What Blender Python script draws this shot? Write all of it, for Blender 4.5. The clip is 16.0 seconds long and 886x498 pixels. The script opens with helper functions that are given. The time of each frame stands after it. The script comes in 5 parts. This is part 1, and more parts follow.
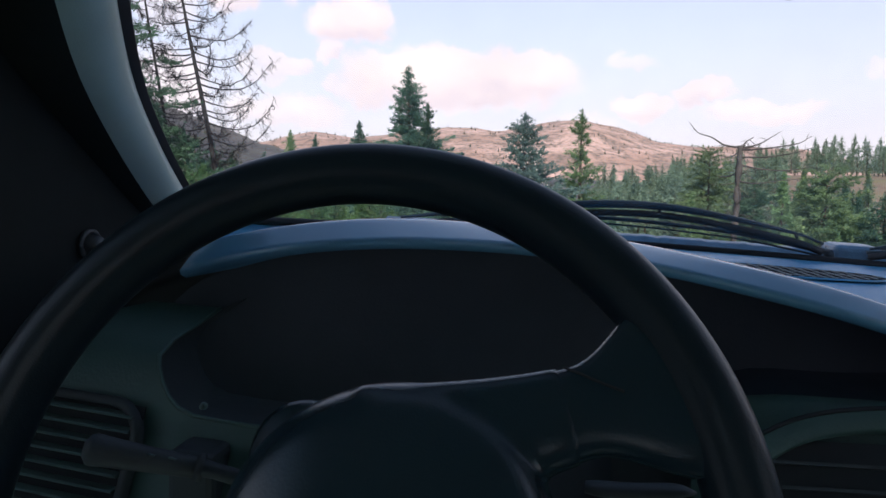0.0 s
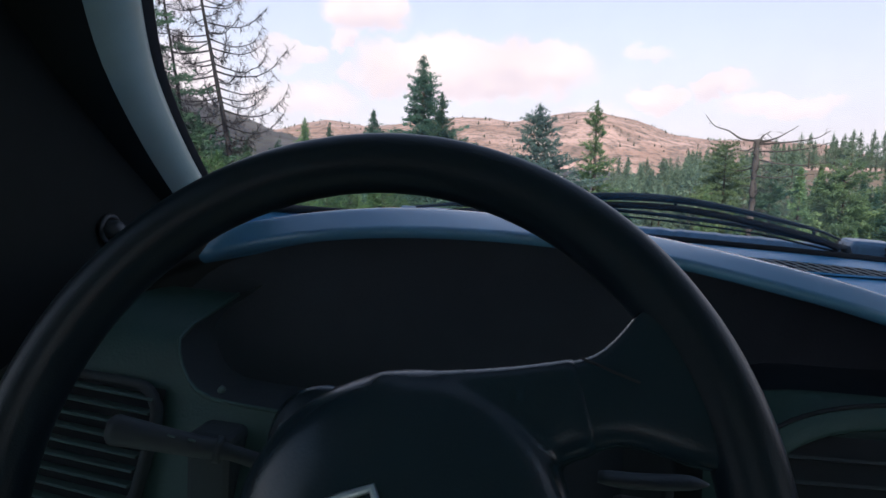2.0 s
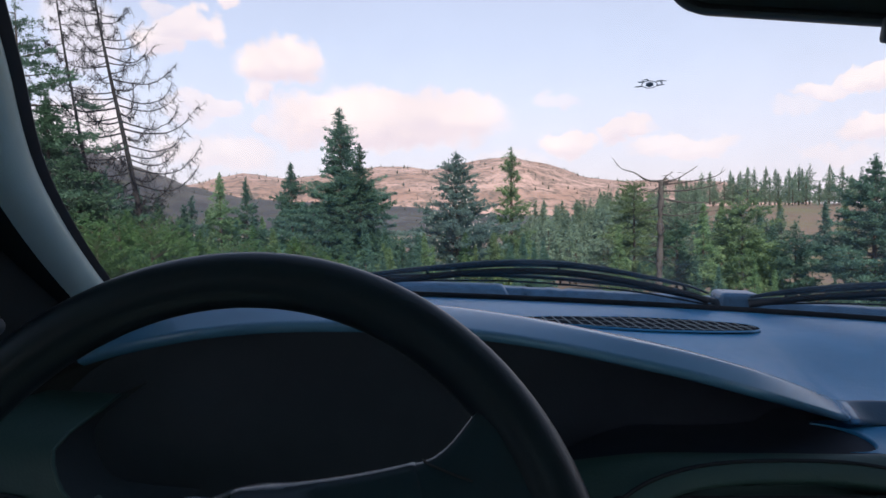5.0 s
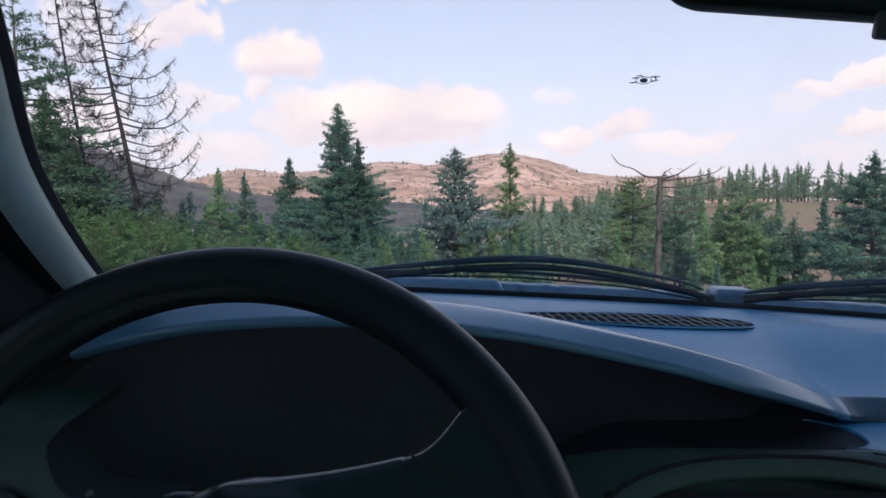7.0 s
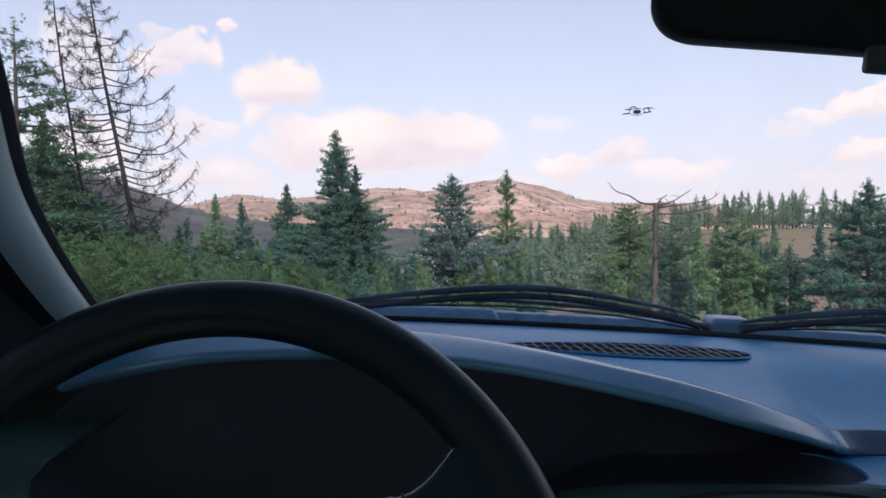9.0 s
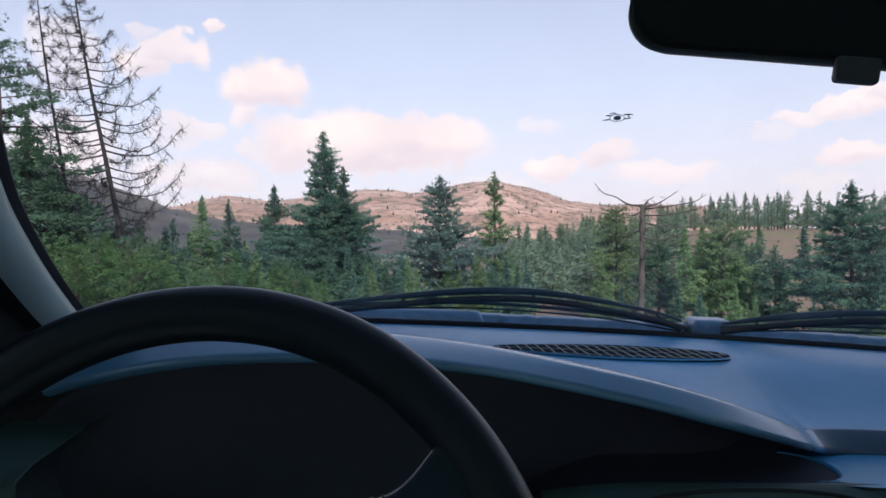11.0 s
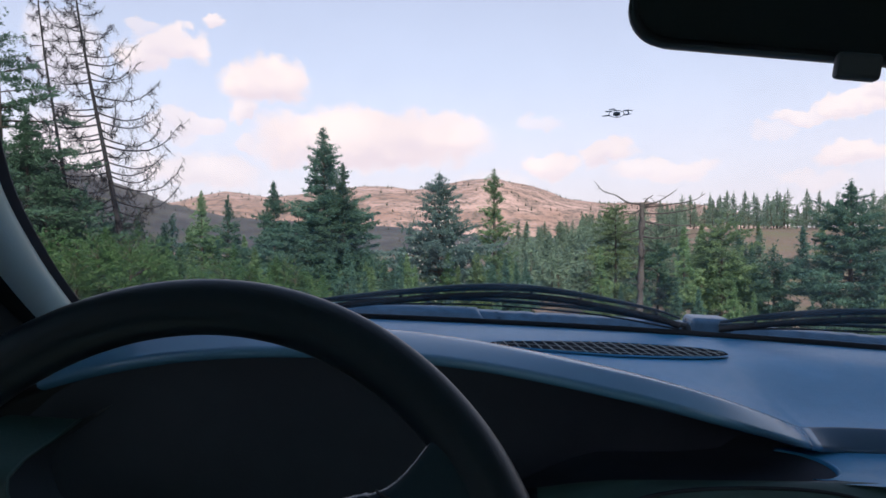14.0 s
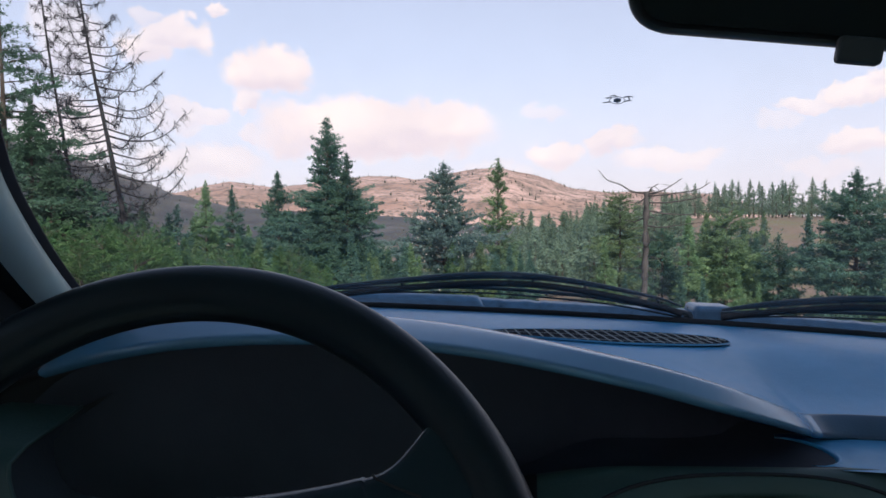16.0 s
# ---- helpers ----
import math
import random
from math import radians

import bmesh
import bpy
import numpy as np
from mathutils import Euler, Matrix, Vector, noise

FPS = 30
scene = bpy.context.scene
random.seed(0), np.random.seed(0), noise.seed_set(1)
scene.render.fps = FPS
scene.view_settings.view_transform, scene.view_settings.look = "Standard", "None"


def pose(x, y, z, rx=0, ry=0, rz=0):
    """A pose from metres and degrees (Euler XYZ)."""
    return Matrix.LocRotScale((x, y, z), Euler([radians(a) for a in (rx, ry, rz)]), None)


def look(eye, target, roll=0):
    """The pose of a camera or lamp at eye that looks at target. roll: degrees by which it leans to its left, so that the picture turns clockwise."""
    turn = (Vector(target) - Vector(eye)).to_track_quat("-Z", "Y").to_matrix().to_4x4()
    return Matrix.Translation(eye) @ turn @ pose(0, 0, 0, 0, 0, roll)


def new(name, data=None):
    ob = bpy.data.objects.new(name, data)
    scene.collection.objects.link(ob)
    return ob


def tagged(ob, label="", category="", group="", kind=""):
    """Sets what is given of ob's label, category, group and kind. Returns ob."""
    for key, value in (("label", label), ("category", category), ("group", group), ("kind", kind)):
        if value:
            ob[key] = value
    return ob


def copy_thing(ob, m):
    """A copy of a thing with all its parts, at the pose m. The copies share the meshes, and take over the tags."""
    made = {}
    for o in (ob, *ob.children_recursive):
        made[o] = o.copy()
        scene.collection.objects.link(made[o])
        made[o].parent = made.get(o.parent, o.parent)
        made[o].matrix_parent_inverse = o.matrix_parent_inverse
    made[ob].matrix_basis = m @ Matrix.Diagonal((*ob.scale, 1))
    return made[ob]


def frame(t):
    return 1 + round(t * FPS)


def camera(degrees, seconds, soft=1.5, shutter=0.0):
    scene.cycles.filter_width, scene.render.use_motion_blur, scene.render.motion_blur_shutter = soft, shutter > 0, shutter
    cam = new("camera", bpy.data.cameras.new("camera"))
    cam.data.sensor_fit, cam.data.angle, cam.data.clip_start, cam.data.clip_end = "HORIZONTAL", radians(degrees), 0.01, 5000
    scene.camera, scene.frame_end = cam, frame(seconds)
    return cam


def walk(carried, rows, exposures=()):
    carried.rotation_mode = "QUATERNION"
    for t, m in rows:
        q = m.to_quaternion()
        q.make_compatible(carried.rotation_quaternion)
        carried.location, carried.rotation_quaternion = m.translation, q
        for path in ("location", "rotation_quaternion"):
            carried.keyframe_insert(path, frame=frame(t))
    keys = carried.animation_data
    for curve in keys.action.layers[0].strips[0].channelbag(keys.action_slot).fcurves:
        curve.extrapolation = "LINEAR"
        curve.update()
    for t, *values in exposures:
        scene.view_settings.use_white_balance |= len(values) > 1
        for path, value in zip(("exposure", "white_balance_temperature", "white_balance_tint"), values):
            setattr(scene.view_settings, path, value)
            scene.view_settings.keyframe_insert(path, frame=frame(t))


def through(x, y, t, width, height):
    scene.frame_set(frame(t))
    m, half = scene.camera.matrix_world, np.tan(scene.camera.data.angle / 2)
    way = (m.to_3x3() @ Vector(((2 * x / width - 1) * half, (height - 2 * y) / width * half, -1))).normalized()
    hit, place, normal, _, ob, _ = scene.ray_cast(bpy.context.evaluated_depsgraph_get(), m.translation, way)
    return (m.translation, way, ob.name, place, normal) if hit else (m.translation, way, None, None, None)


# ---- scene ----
cam = camera(66.57, 16.0, soft=1.6)
EYE = 1.30   # height of the reference eye over the ground beside the car

# seconds, x, y, z (z from the reference eye), pitch, roll, yaw
PATH = [
    (0.0, -0.0541, 0.0272, -0.0450, -6.487, 0.372, 10.699),
    (0.5, -0.0558, 0.0253, -0.0472, -6.603, 0.726, 10.426),
    (1.0, -0.0582, 0.0254, -0.0466, -6.882, 0.989, 11.013),
    (1.5, -0.0569, 0.0246, -0.0452, -6.850, 1.007, 11.113),
    (2.0, -0.0568, 0.0232, -0.0449, -7.342, 1.159, 11.725),
    (2.5, -0.0551, 0.0271, -0.0474, -7.729, 0.644, 11.847),
    (3.0, -0.0480, 0.0226, -0.0421, -6.363, 0.214, 11.010),
    (3.5, -0.0361, 0.0176, -0.0326, -4.907, -0.315, 7.386),
    (4.0, -0.0142, -0.0001, -0.0086, -3.046, -1.788, 6.463),
    (4.2, -0.0107, 0.0011, -0.0070, -3.271, -1.987, 5.778),
    (6.3, -0.0137, -0.0020, -0.0066, -3.286, -0.105, 5.222),
    (6.5, -0.0130, 0.0002, -0.0078, -3.290, 0.007, 5.078),
    (7.0, -0.0065, 0.0003, -0.0070, -3.668, -0.864, 5.129),
    (7.5, -0.0047, 0.0021, -0.0102, -4.125, -1.240, 5.128),
    (8.0, -0.0056, 0.0010, -0.0102, -3.893, -0.826, 4.839),
    (8.5, -0.0060, -0.0018, -0.0052, -2.900, -0.676, 5.008),
    (9.0, -0.0038, 0.0043, -0.0028, -1.464, -0.780, 4.834),
    (11.5, 0.0015, -0.0055, 0.0008, -1.367, -0.589, 3.566),
    (12.0, 0.0008, -0.0050, 0.0015, -1.508, -0.167, 3.606),
    (12.5, 0.0000, 0.0000, 0.0000, -1.631, 0.000, 3.740),
    (13.0, 0.0010, -0.0033, 0.0005, -1.220, -0.218, 3.956),
    (13.5, 0.0020, -0.0024, -0.0010, -1.635, -0.244, 3.907),
    (14.0, 0.0029, -0.0013, -0.0018, -1.604, -0.458, 3.768),
    (14.5, 0.0026, -0.0021, -0.0011, -1.509, -0.212, 3.836),
    (15.0, 0.0036, -0.0027, 0.0002, -1.547, -0.177, 3.571),
    (15.5, 0.0049, -0.0024, -0.0021, -1.808, -0.483, 3.723),
    (16.0, 0.0070, -0.0004, -0.0040, -2.476, -0.599, 4.121),
]
walk(cam, [(t, pose(x, y, z + EYE, 90 + p, 0, yw) @ pose(0, 0, 0, 0, 0, r)) for t, x, y, z, p, r, yw in PATH],
     [(0.0, 0.12), (2.6, 0.12), (4.0, 0.04), (9.0, 0.0), (16.0, 0.0)])

# ------------------------------------------------------------------ world, sun
SUN_EL, SUN_AZ = 34.0, 168.0   # degrees; azimuth clockwise from straight ahead
world = bpy.data.worlds.new("sky")
scene.world = world
world.use_nodes = True


class Nodes:
    """Short hand for node trees."""

    def __init__(self, tree):
        self.tree = tree

    def add(self, kind, **inputs):
        n = self.tree.nodes.new(kind)
        for key, value in inputs.items():
            sock = n.inputs[int(key[1:])] if key[0] == "i" and key[1:].isdigit() else n.inputs[key.replace("_", " ")]
            self.put(sock, value)
        return n

    def put(self, sock, value):
        if isinstance(value, bpy.types.NodeSocket):
            self.tree.links.new(value, sock)
        elif isinstance(value, bpy.types.Node):
            self.tree.links.new(value.outputs[0], sock)
        else:
            sock.default_value = value

    def math(self, op, a, b=0.0, clamp=False):
        n = self.add("ShaderNodeMath", i0=a, i1=b)
        n.operation, n.use_clamp = op, clamp
        return n.outputs[0]

    def vec(self, op, a, b=(0, 0, 0)):
        n = self.add("ShaderNodeVectorMath", i0=a, i1=b)
        n.operation = op
        return n.outputs[1] if op in ("DOT_PRODUCT", "LENGTH", "DISTANCE") else n.outputs[0]

    def mix(self, fac, a, b):
        n = self.tree.nodes.new("ShaderNodeMix")
        n.data_type = "RGBA"
        for sock, value in ((n.inputs[0], fac), (n.inputs[6], a), (n.inputs[7], b)):
            self.put(sock, value)
        return n.outputs[2]

    def ramp(self, fac, lo, hi, smooth=True):
        n = self.add("ShaderNodeMapRange", Value=fac, From_Min=lo, From_Max=hi)
        n.interpolation_type = "SMOOTHSTEP" if smooth else "LINEAR"
        return n.outputs[0]

    def noise(self, vector, scale, detail=4.0, rough=0.55, distort=0.0):
        return self.add("ShaderNodeTexNoise", Vector=vector, Scale=scale, Detail=detail, Roughness=rough, Distortion=distort)


def heading(az, el):
    a, e = radians(az), radians(el)
    return Vector((math.sin(a) * math.cos(e), math.cos(a) * math.cos(e), math.sin(e)))


def build_sky():
    k = Nodes(world.node_tree)
    out = world.node_tree.nodes["World Output"]
    back = world.node_tree.nodes["Background"]
    sky = k.add("ShaderNodeTexSky")
    sky.sky_type, sky.sun_disc = "NISHITA", False
    sky.sun_elevation, sky.sun_rotation = radians(SUN_EL), radians(SUN_AZ)
    sky.air_density, sky.dust_density, sky.ozone_density, sky.altitude = 1.0, 1.2, 1.0, 900
    co = k.add("ShaderNodeTexCoord").outputs["Generated"]
    warp = k.noise(co, 9.0, 5.0, 0.6)
    off = k.vec("SCALE", k.vec("SUBTRACT", warp.outputs["Color"], (0.5, 0.5, 0.5)))
    off.node.inputs["Scale"].default_value = 0.075
    fine = k.noise(co, 38.0, 4.0, 0.6)
    off2 = k.vec("SCALE", k.vec("SUBTRACT", fine.outputs["Color"], (0.5, 0.5, 0.5)))
    off2.node.inputs["Scale"].default_value = 0.034
    wv = k.vec("ADD", k.vec("ADD", co, off), off2)
    total = under = None
    # fair-weather clouds: azimuth, elevation, half width, half height (degrees), strength
    for az, el, w, h, s in CLOUDS:
        d = heading(az, el)
        right = Vector((math.cos(radians(az)), -math.sin(radians(az)), 0))
        up = right.cross(d)
        a = k.math("MULTIPLY", k.vec("DOT_PRODUCT", wv, tuple(right)), 1 / radians(w))
        rel = k.vec("SUBTRACT", wv, tuple(d))
        b = k.math("MULTIPLY", k.vec("DOT_PRODUCT", rel, tuple(up)), 1 / radians(h))
        front = k.math("GREATER_THAN", k.vec("DOT_PRODUCT", co, tuple(d)), 0.0)
        r = k.math("ADD", k.math("MULTIPLY", a, a), k.math("MULTIPLY", b, b))
        m = k.math("MULTIPLY", k.math("MULTIPLY", k.ramp(r, 1.35, 0.50), s), front)
        total = m if total is None else k.math("MAXIMUM", total, m)
        low = k.math("MULTIPLY", m, k.ramp(b, 0.1, -0.8))   # greyer undersides
        under = low if under is None else k.math("MAXIMUM", under, low)
    # thin veil that thickens towards the skyline, and loose cloud over the rest of the dome
    z = k.add("ShaderNodeSeparateXYZ", Vector=co).outputs["Z"]
    veil = k.math("ADD", k.math("MULTIPLY", k.ramp(z, 0.30, 0.0), 0.34), k.math("ADD", k.math("MULTIPLY", k.ramp(z, 0.60, 0.25), 0.50), 0.06))
    streak = k.noise(k.vec("MULTIPLY", co, (1, 1, 3.5)), 3.2, 5.0, 0.55, 0.6)
    loose = k.math("MULTIPLY", k.ramp(streak.outputs[0], 0.55, 0.80), 0.65)
    shade = k.noise(co, 14.0, 3.0, 0.5)
    white = k.mix(k.math("MULTIPLY", under, 0.75), k.mix(k.ramp(shade.outputs[0], 0.3, 0.7), CLOUD_MID, CLOUD_LIGHT), CLOUD_DARK)
    base = k.mix(k.math("MAXIMUM", veil, loose), k.vec("SCALE", sky.outputs[0]), k.mix(k.ramp(z, 0.25, 0.0), VEIL_HIGH, VEIL_LOW))
    base.node.inputs[6].links[0].from_node.inputs["Scale"].default_value = SKY_STRENGTH
    tinted = k.mix(total, base, white)
    k.put(back.inputs["Color"], tinted)
    back.inputs["Strength"].default_value = 1.0
    k.put(out.inputs["Surface"], back)


SKY_STRENGTH = 0.145
VEIL_HIGH, VEIL_LOW = (0.93, 0.93, 1.13, 1), (0.92, 0.84, 0.96, 1)
CLOUD_LIGHT, CLOUD_MID, CLOUD_DARK = (1.20, 1.03, 1.01, 1), (1.05, 0.91, 0.94, 1), (0.88, 0.76, 0.86, 1)
CLOUDS = [(-9.83, 7.58, 9.9, 2.55, 1.0), (-14.29, 6.61, 5.0, 1.59, 0.9), (-4.84, 7.96, 5.1, 1.92, 0.9), (-18.53, 11.9, 3.4, 2.0, 1.0), (-19.85, 9.46, 1.3, 0.87, 0.8),
          (-20.15, 7.35, 0.9, 0.72, 0.6), (-26.98, 13.59, 2.2, 1.51, 0.85), (-24.93, 14.39, 2.3, 1.23, 0.85), (-22.3, 16.05, 0.9, 0.48, 0.8), (-27.54, 15.56, 1.3, 0.55, 0.5),
          (-23.78, 9.16, 2.2, 0.85, 0.65), (-25.66, 8.2, 1.9, 1.09, 0.5), (-23.64, 4.89, 4.6, 1.53, 0.6), (-32.55, 13.22, 2.5, 2.69, 0.5), (-33.05, 6.76, 3.8, 2.81, 0.6),
          (5.49, 5.6, 2.4, 1.07, 0.85), (10.08, 6.25, 2.3, 1.1, 0.85), (4.99, 8.76, 1.9, 0.68, 0.4), (13.93, 4.57, 4.0, 0.93, 0.6), (24.22, 8.22, 2.1, 0.67, 0.7),
          (27.11, 8.77, 2.7, 0.91, 0.85), (29.5, 9.53, 2.2, 0.89, 0.8), (27.56, 5.36, 2.5, 0.93, 0.8), (22.33, 7.12, 1.5, 0.63, 0.35), (24.99, 3.78, 2.4, 0.67, 0.4), (-0.09, 4.14, 3.7, 0.77, 0.3)]
build_sky()

lamp = bpy.data.lights.new("sun", "SUN")
lamp.energy, lamp.angle, lamp.color = 5.0, radians(1.5), (1.0, 0.90, 0.80)
sun = new("sun", lamp)
sun.matrix_world = look(heading(SUN_AZ, SUN_EL) * 50, (0, 0, 0))

# ------------------------------------------------------------------ materials


def material(name, build):
    m = bpy.data.materials.new(name)
    m.use_nodes = True
    k = Nodes(m.node_tree)
    shader = m.node_tree.nodes["Principled BSDF"]
    build(k, shader)
    return m


def plastic(name, color, rough=0.5, grain=420.0, bump=0.25, spec=0.5, mottle=0.25, speck=0.18):
    """Moulded plastic with leather grain, faint dust and rubbed patches."""
    def build(k, s):
        co = k.add("ShaderNodeTexCoord").outputs["Object"]
        big = k.noise(co, 7.0, 4.0, 0.6)
        tint = k.mix(k.math("MULTIPLY", k.ramp(big.outputs[0], 0.3, 0.75), mottle), (*color, 1), (*(min(1, c * 1.7 + 0.01) for c in color), 1))
        k.put(s.inputs["Base Color"], tint)
        dust = k.noise(co, 60.0, 3.0, 0.7)
        k.put(s.inputs["Roughness"], k.math("ADD", k.math("MULTIPLY", dust.outputs[0], speck), rough - speck / 2))
        s.inputs["Specular IOR Level"].default_value = spec
        vor = k.add("ShaderNodeTexVoronoi", Vector=co, Scale=grain)
        b = k.add("ShaderNodeBump", Strength=bump, Distance=0.0006, Height=vor.outputs["Distance"])
        k.put(s.inputs["Normal"], b)
    return material(name, build)


def plain(name, color, rough=0.5, metal=0.0, spec=0.5, scale=30.0, vary=0.2, bump=0.0):
    def build(k, s):
        co = k.add("ShaderNodeTexCoord").outputs["Object"]
        n = k.noise(co, scale, 4.0, 0.6)
        k.put(s.inputs["Base Color"], k.mix(n.outputs[0], (*(c * (1 - vary) for c in color), 1), (*(min(1, c * (1 + vary)) for c in color), 1)))
        k.put(s.inputs["Roughness"], k.math("ADD", k.math("MULTIPLY", n.outputs[0], 0.15), rough - 0.075))
        s.inputs["Metallic"].default_value = metal
        s.inputs["Specular IOR Level"].default_value = spec
        if bump:
            k.put(s.inputs["Normal"], k.add("ShaderNodeBump", Strength=bump, Distance=0.002, Height=n.outputs[0]))
    return material(name, build)


def foliage(name, dark, light, through=0.3):
    """Needles: each spray has its own green, a little light comes through."""
    def build(k, s):
        isl = k.add("ShaderNodeNewGeometry").outputs["Random Per Island"]
        who = k.add("ShaderNodeObjectInfo").outputs["Random"]
        co = k.add("ShaderNodeTexCoord").outputs["Object"]
        patch = k.noise(co, 0.9, 3.0, 0.6)
        f = k.math("ADD", k.math("MULTIPLY", isl, 0.55), k.math("MULTIPLY", k.ramp(patch.outputs[0], 0.35, 0.7), 0.45))
        col = k.mix(f, (*dark, 1), (*light, 1))
        hue = k.add("ShaderNodeHueSaturation", Color=col)
        k.put(hue.inputs["Value"], k.math("ADD", k.math("MULTIPLY", who, 0.35), 0.82))
        k.put(hue.inputs["Hue"], k.math("ADD", k.math("MULTIPLY", who, 0.03), 0.485))
        k.put(s.inputs["Base Color"], hue)
        s.inputs["Roughness"].default_value = 0.6
        s.inputs["Specular IOR Level"].default_value = 0.25
        tr = k.add("ShaderNodeBsdfTranslucent", Color=hue.outputs[0])
        mx = k.add("ShaderNodeMixShader", i0=through, i1=s.outputs[0], i2=tr.outputs[0])
        k.put(k.tree.nodes["Material Output"].inputs["Surface"], mx)
    return material(name, build)


def clear_glass(name, gloss=0.6, tint=(0.93, 0.97, 0.96), dirt=0.0):
    """Thin car glass: straight through, with a Fresnel reflection and a film of dust."""
    def build(k, s):
        fr = k.add("ShaderNodeFresnel", IOR=1.45)
        clear = k.add("ShaderNodeBsdfTransparent", Color=(*tint, 1))
        shine = k.add("ShaderNodeBsdfGlossy", Roughness=0.02, Color=(1, 1, 1, 1))
        mx = k.add("ShaderNodeMixShader", i0=k.math("MULTIPLY", fr.outputs[0], gloss), i1=clear.outputs[0], i2=shine.outputs[0])
        last = mx
        if dirt:
            co = k.add("ShaderNodeTexCoord").outputs["Object"]
            film = k.noise(co, 5.0, 5.0, 0.65)
            film2 = k.noise(co, 160.0, 2.0, 0.6)
            amount = k.math("MULTIPLY", k.math("ADD", k.ramp(film.outputs[0], 0.3, 0.8), k.math("MULTIPLY", k.ramp(film2.outputs[0], 0.62, 0.8), 0.5)), dirt)
            dust = k.add("ShaderNodeBsdfTranslucent", Color=(0.72, 0.74, 0.76, 1))
            last = k.add("ShaderNodeMixShader", i0=amount, i1=mx.outputs[0], i2=dust.outputs[0])
        k.put(k.tree.nodes["Material Output"].inputs["Surface"], last)
        k.tree.nodes.remove(s)
    return material(name, build)


M_DASH = plastic("dash_plastic", (0.048, 0.290, 0.520), 0.37, 520, 0.30, 0.75)
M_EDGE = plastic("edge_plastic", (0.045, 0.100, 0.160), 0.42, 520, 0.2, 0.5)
M_RECESS = plastic("recess_shade", (0.050, 0.055, 0.072), 0.8, 400, 0.2, 0.1)
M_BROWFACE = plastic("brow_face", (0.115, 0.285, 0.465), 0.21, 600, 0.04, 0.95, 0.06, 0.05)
M_DASH_LOW = plastic("lower_dash_plastic", (0.050, 0.098, 0.090), 0.5, 420, 0.25)
M_WHEEL = plastic("wheel_skin", (0.011, 0.019, 0.026), 0.36, 900, 0.10, 0.34, 0.05, 0.04)
M_PAD = plastic("horn_pad", (0.015, 0.030, 0.040), 0.24, 700, 0.10, 0.50, 0.10, 0.08)
M_TRIM = plastic("pillar_trim", (0.36, 0.46, 0.42), 0.36, 600, 0.2, 0.8)
M_DARK = plastic("dark_trim", (0.034, 0.042, 0.048), 0.55, 400, 0.2)
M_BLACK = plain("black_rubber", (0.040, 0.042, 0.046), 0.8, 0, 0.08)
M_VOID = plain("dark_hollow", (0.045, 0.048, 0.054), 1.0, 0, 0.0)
M_CORNER = plain("corner_plastic", (0.020, 0.024, 0.024), 0.9, 0, 0.1)
# unseen linings kept pale and cool, to bounce light onto the dashboard
M_CABIN = plain("bounce_lining", (0.31, 0.45, 0.48), 0.9, 0, 0.2, 80, 0.3)
M_LINING = plain("bounce_headliner", (0.48, 0.66, 0.71), 0.95, 0, 0.1, 120, 0.2)
M_SLAT = plastic("slat_plastic", (0.10, 0.15, 0.145), 0.45, 400, 0.1)
M_LATTICE = plain("lattice_plastic", (0.30, 0.34, 0.34), 0.5, 0, 0.4, 60, 0.2)
M_WIPER = plain("wiper_black", (0.010, 0.028, 0.042), 0.45, 0, 0.28, 60, 0.3, 0.2)
# cowl colour, with the sky's blue reflection and haze put into it
M_COWL = plain("cowl_sky_sheen", (0.065, 0.165, 0.270), 0.30, 0, 0.5, 45, 0.75)
M_PAINT = plain("hood_paint", (0.07, 0.08, 0.10), 0.3, 0, 0.5, 8, 0.3)
M_CHROME = plain("chrome", (0.80, 0.81, 0.83), 0.38, 1.0, 0.5, 60, 0.08)
M_MIRROR = plain("mirror_glass", (0.06, 0.055, 0.055), 0.03, 1.0, 0.5, 10, 0.02)
M_GLASS = clear_glass("windshield_glass", 0.5, (0.97, 0.98, 0.98), 0.075)
M_SIDE = clear_glass("side_glass", 0.6)
M_CHIP = plain("chipped_glass", (0.27, 0.32, 0.42), 0.3, 0, 0.6, 300, 0.6)
M_BARK = plain("bark", (0.085, 0.07, 0.06), 0.9, 0, 0.2, 9, 0.5, 0.8)
M_DEAD = plain("dead_wood", (0.075, 0.070, 0.068), 0.9, 0, 0.2, 12, 0.5, 0.6)
M_TWIG = plain("dead_twigs", (0.030, 0.029, 0.033), 0.9, 0, 0.2, 6, 0.5)
M_SPECK = plain("pale_specks", (0.55, 0.53, 0.50), 0.7, 0, 0.3, 20, 0.4)
M_FIR = foliage("fir_needles", (0.034, 0.088, 0.076), (0.140, 0.260, 0.180), 0.4)
# darker copy of the fir needles: shade put into the colour
M_FIRSHADE = foliage("shaded_fir_needles", (0.026, 0.066, 0.046), (0.100, 0.190, 0.115), 0.35)
M_FIRBLUE = foliage("blue_fir_needles", (0.056, 0.115, 0.111), (0.243, 0.370, 0.339), 0.4)
M_PINE = foliage("pine_needles", (0.063, 0.130, 0.070), (0.252, 0.380, 0.180), 0.4)
M_YOUNG = foliage("young_needles", (0.036, 0.092, 0.045), (0.140, 0.265, 0.098), 0.4)
# lighter needles, with the haze of distance put into the colour
M_FARHAZE = foliage("hazy_far_needles", (0.099, 0.165, 0.127), (0.252, 0.350, 0.233), 0.4)


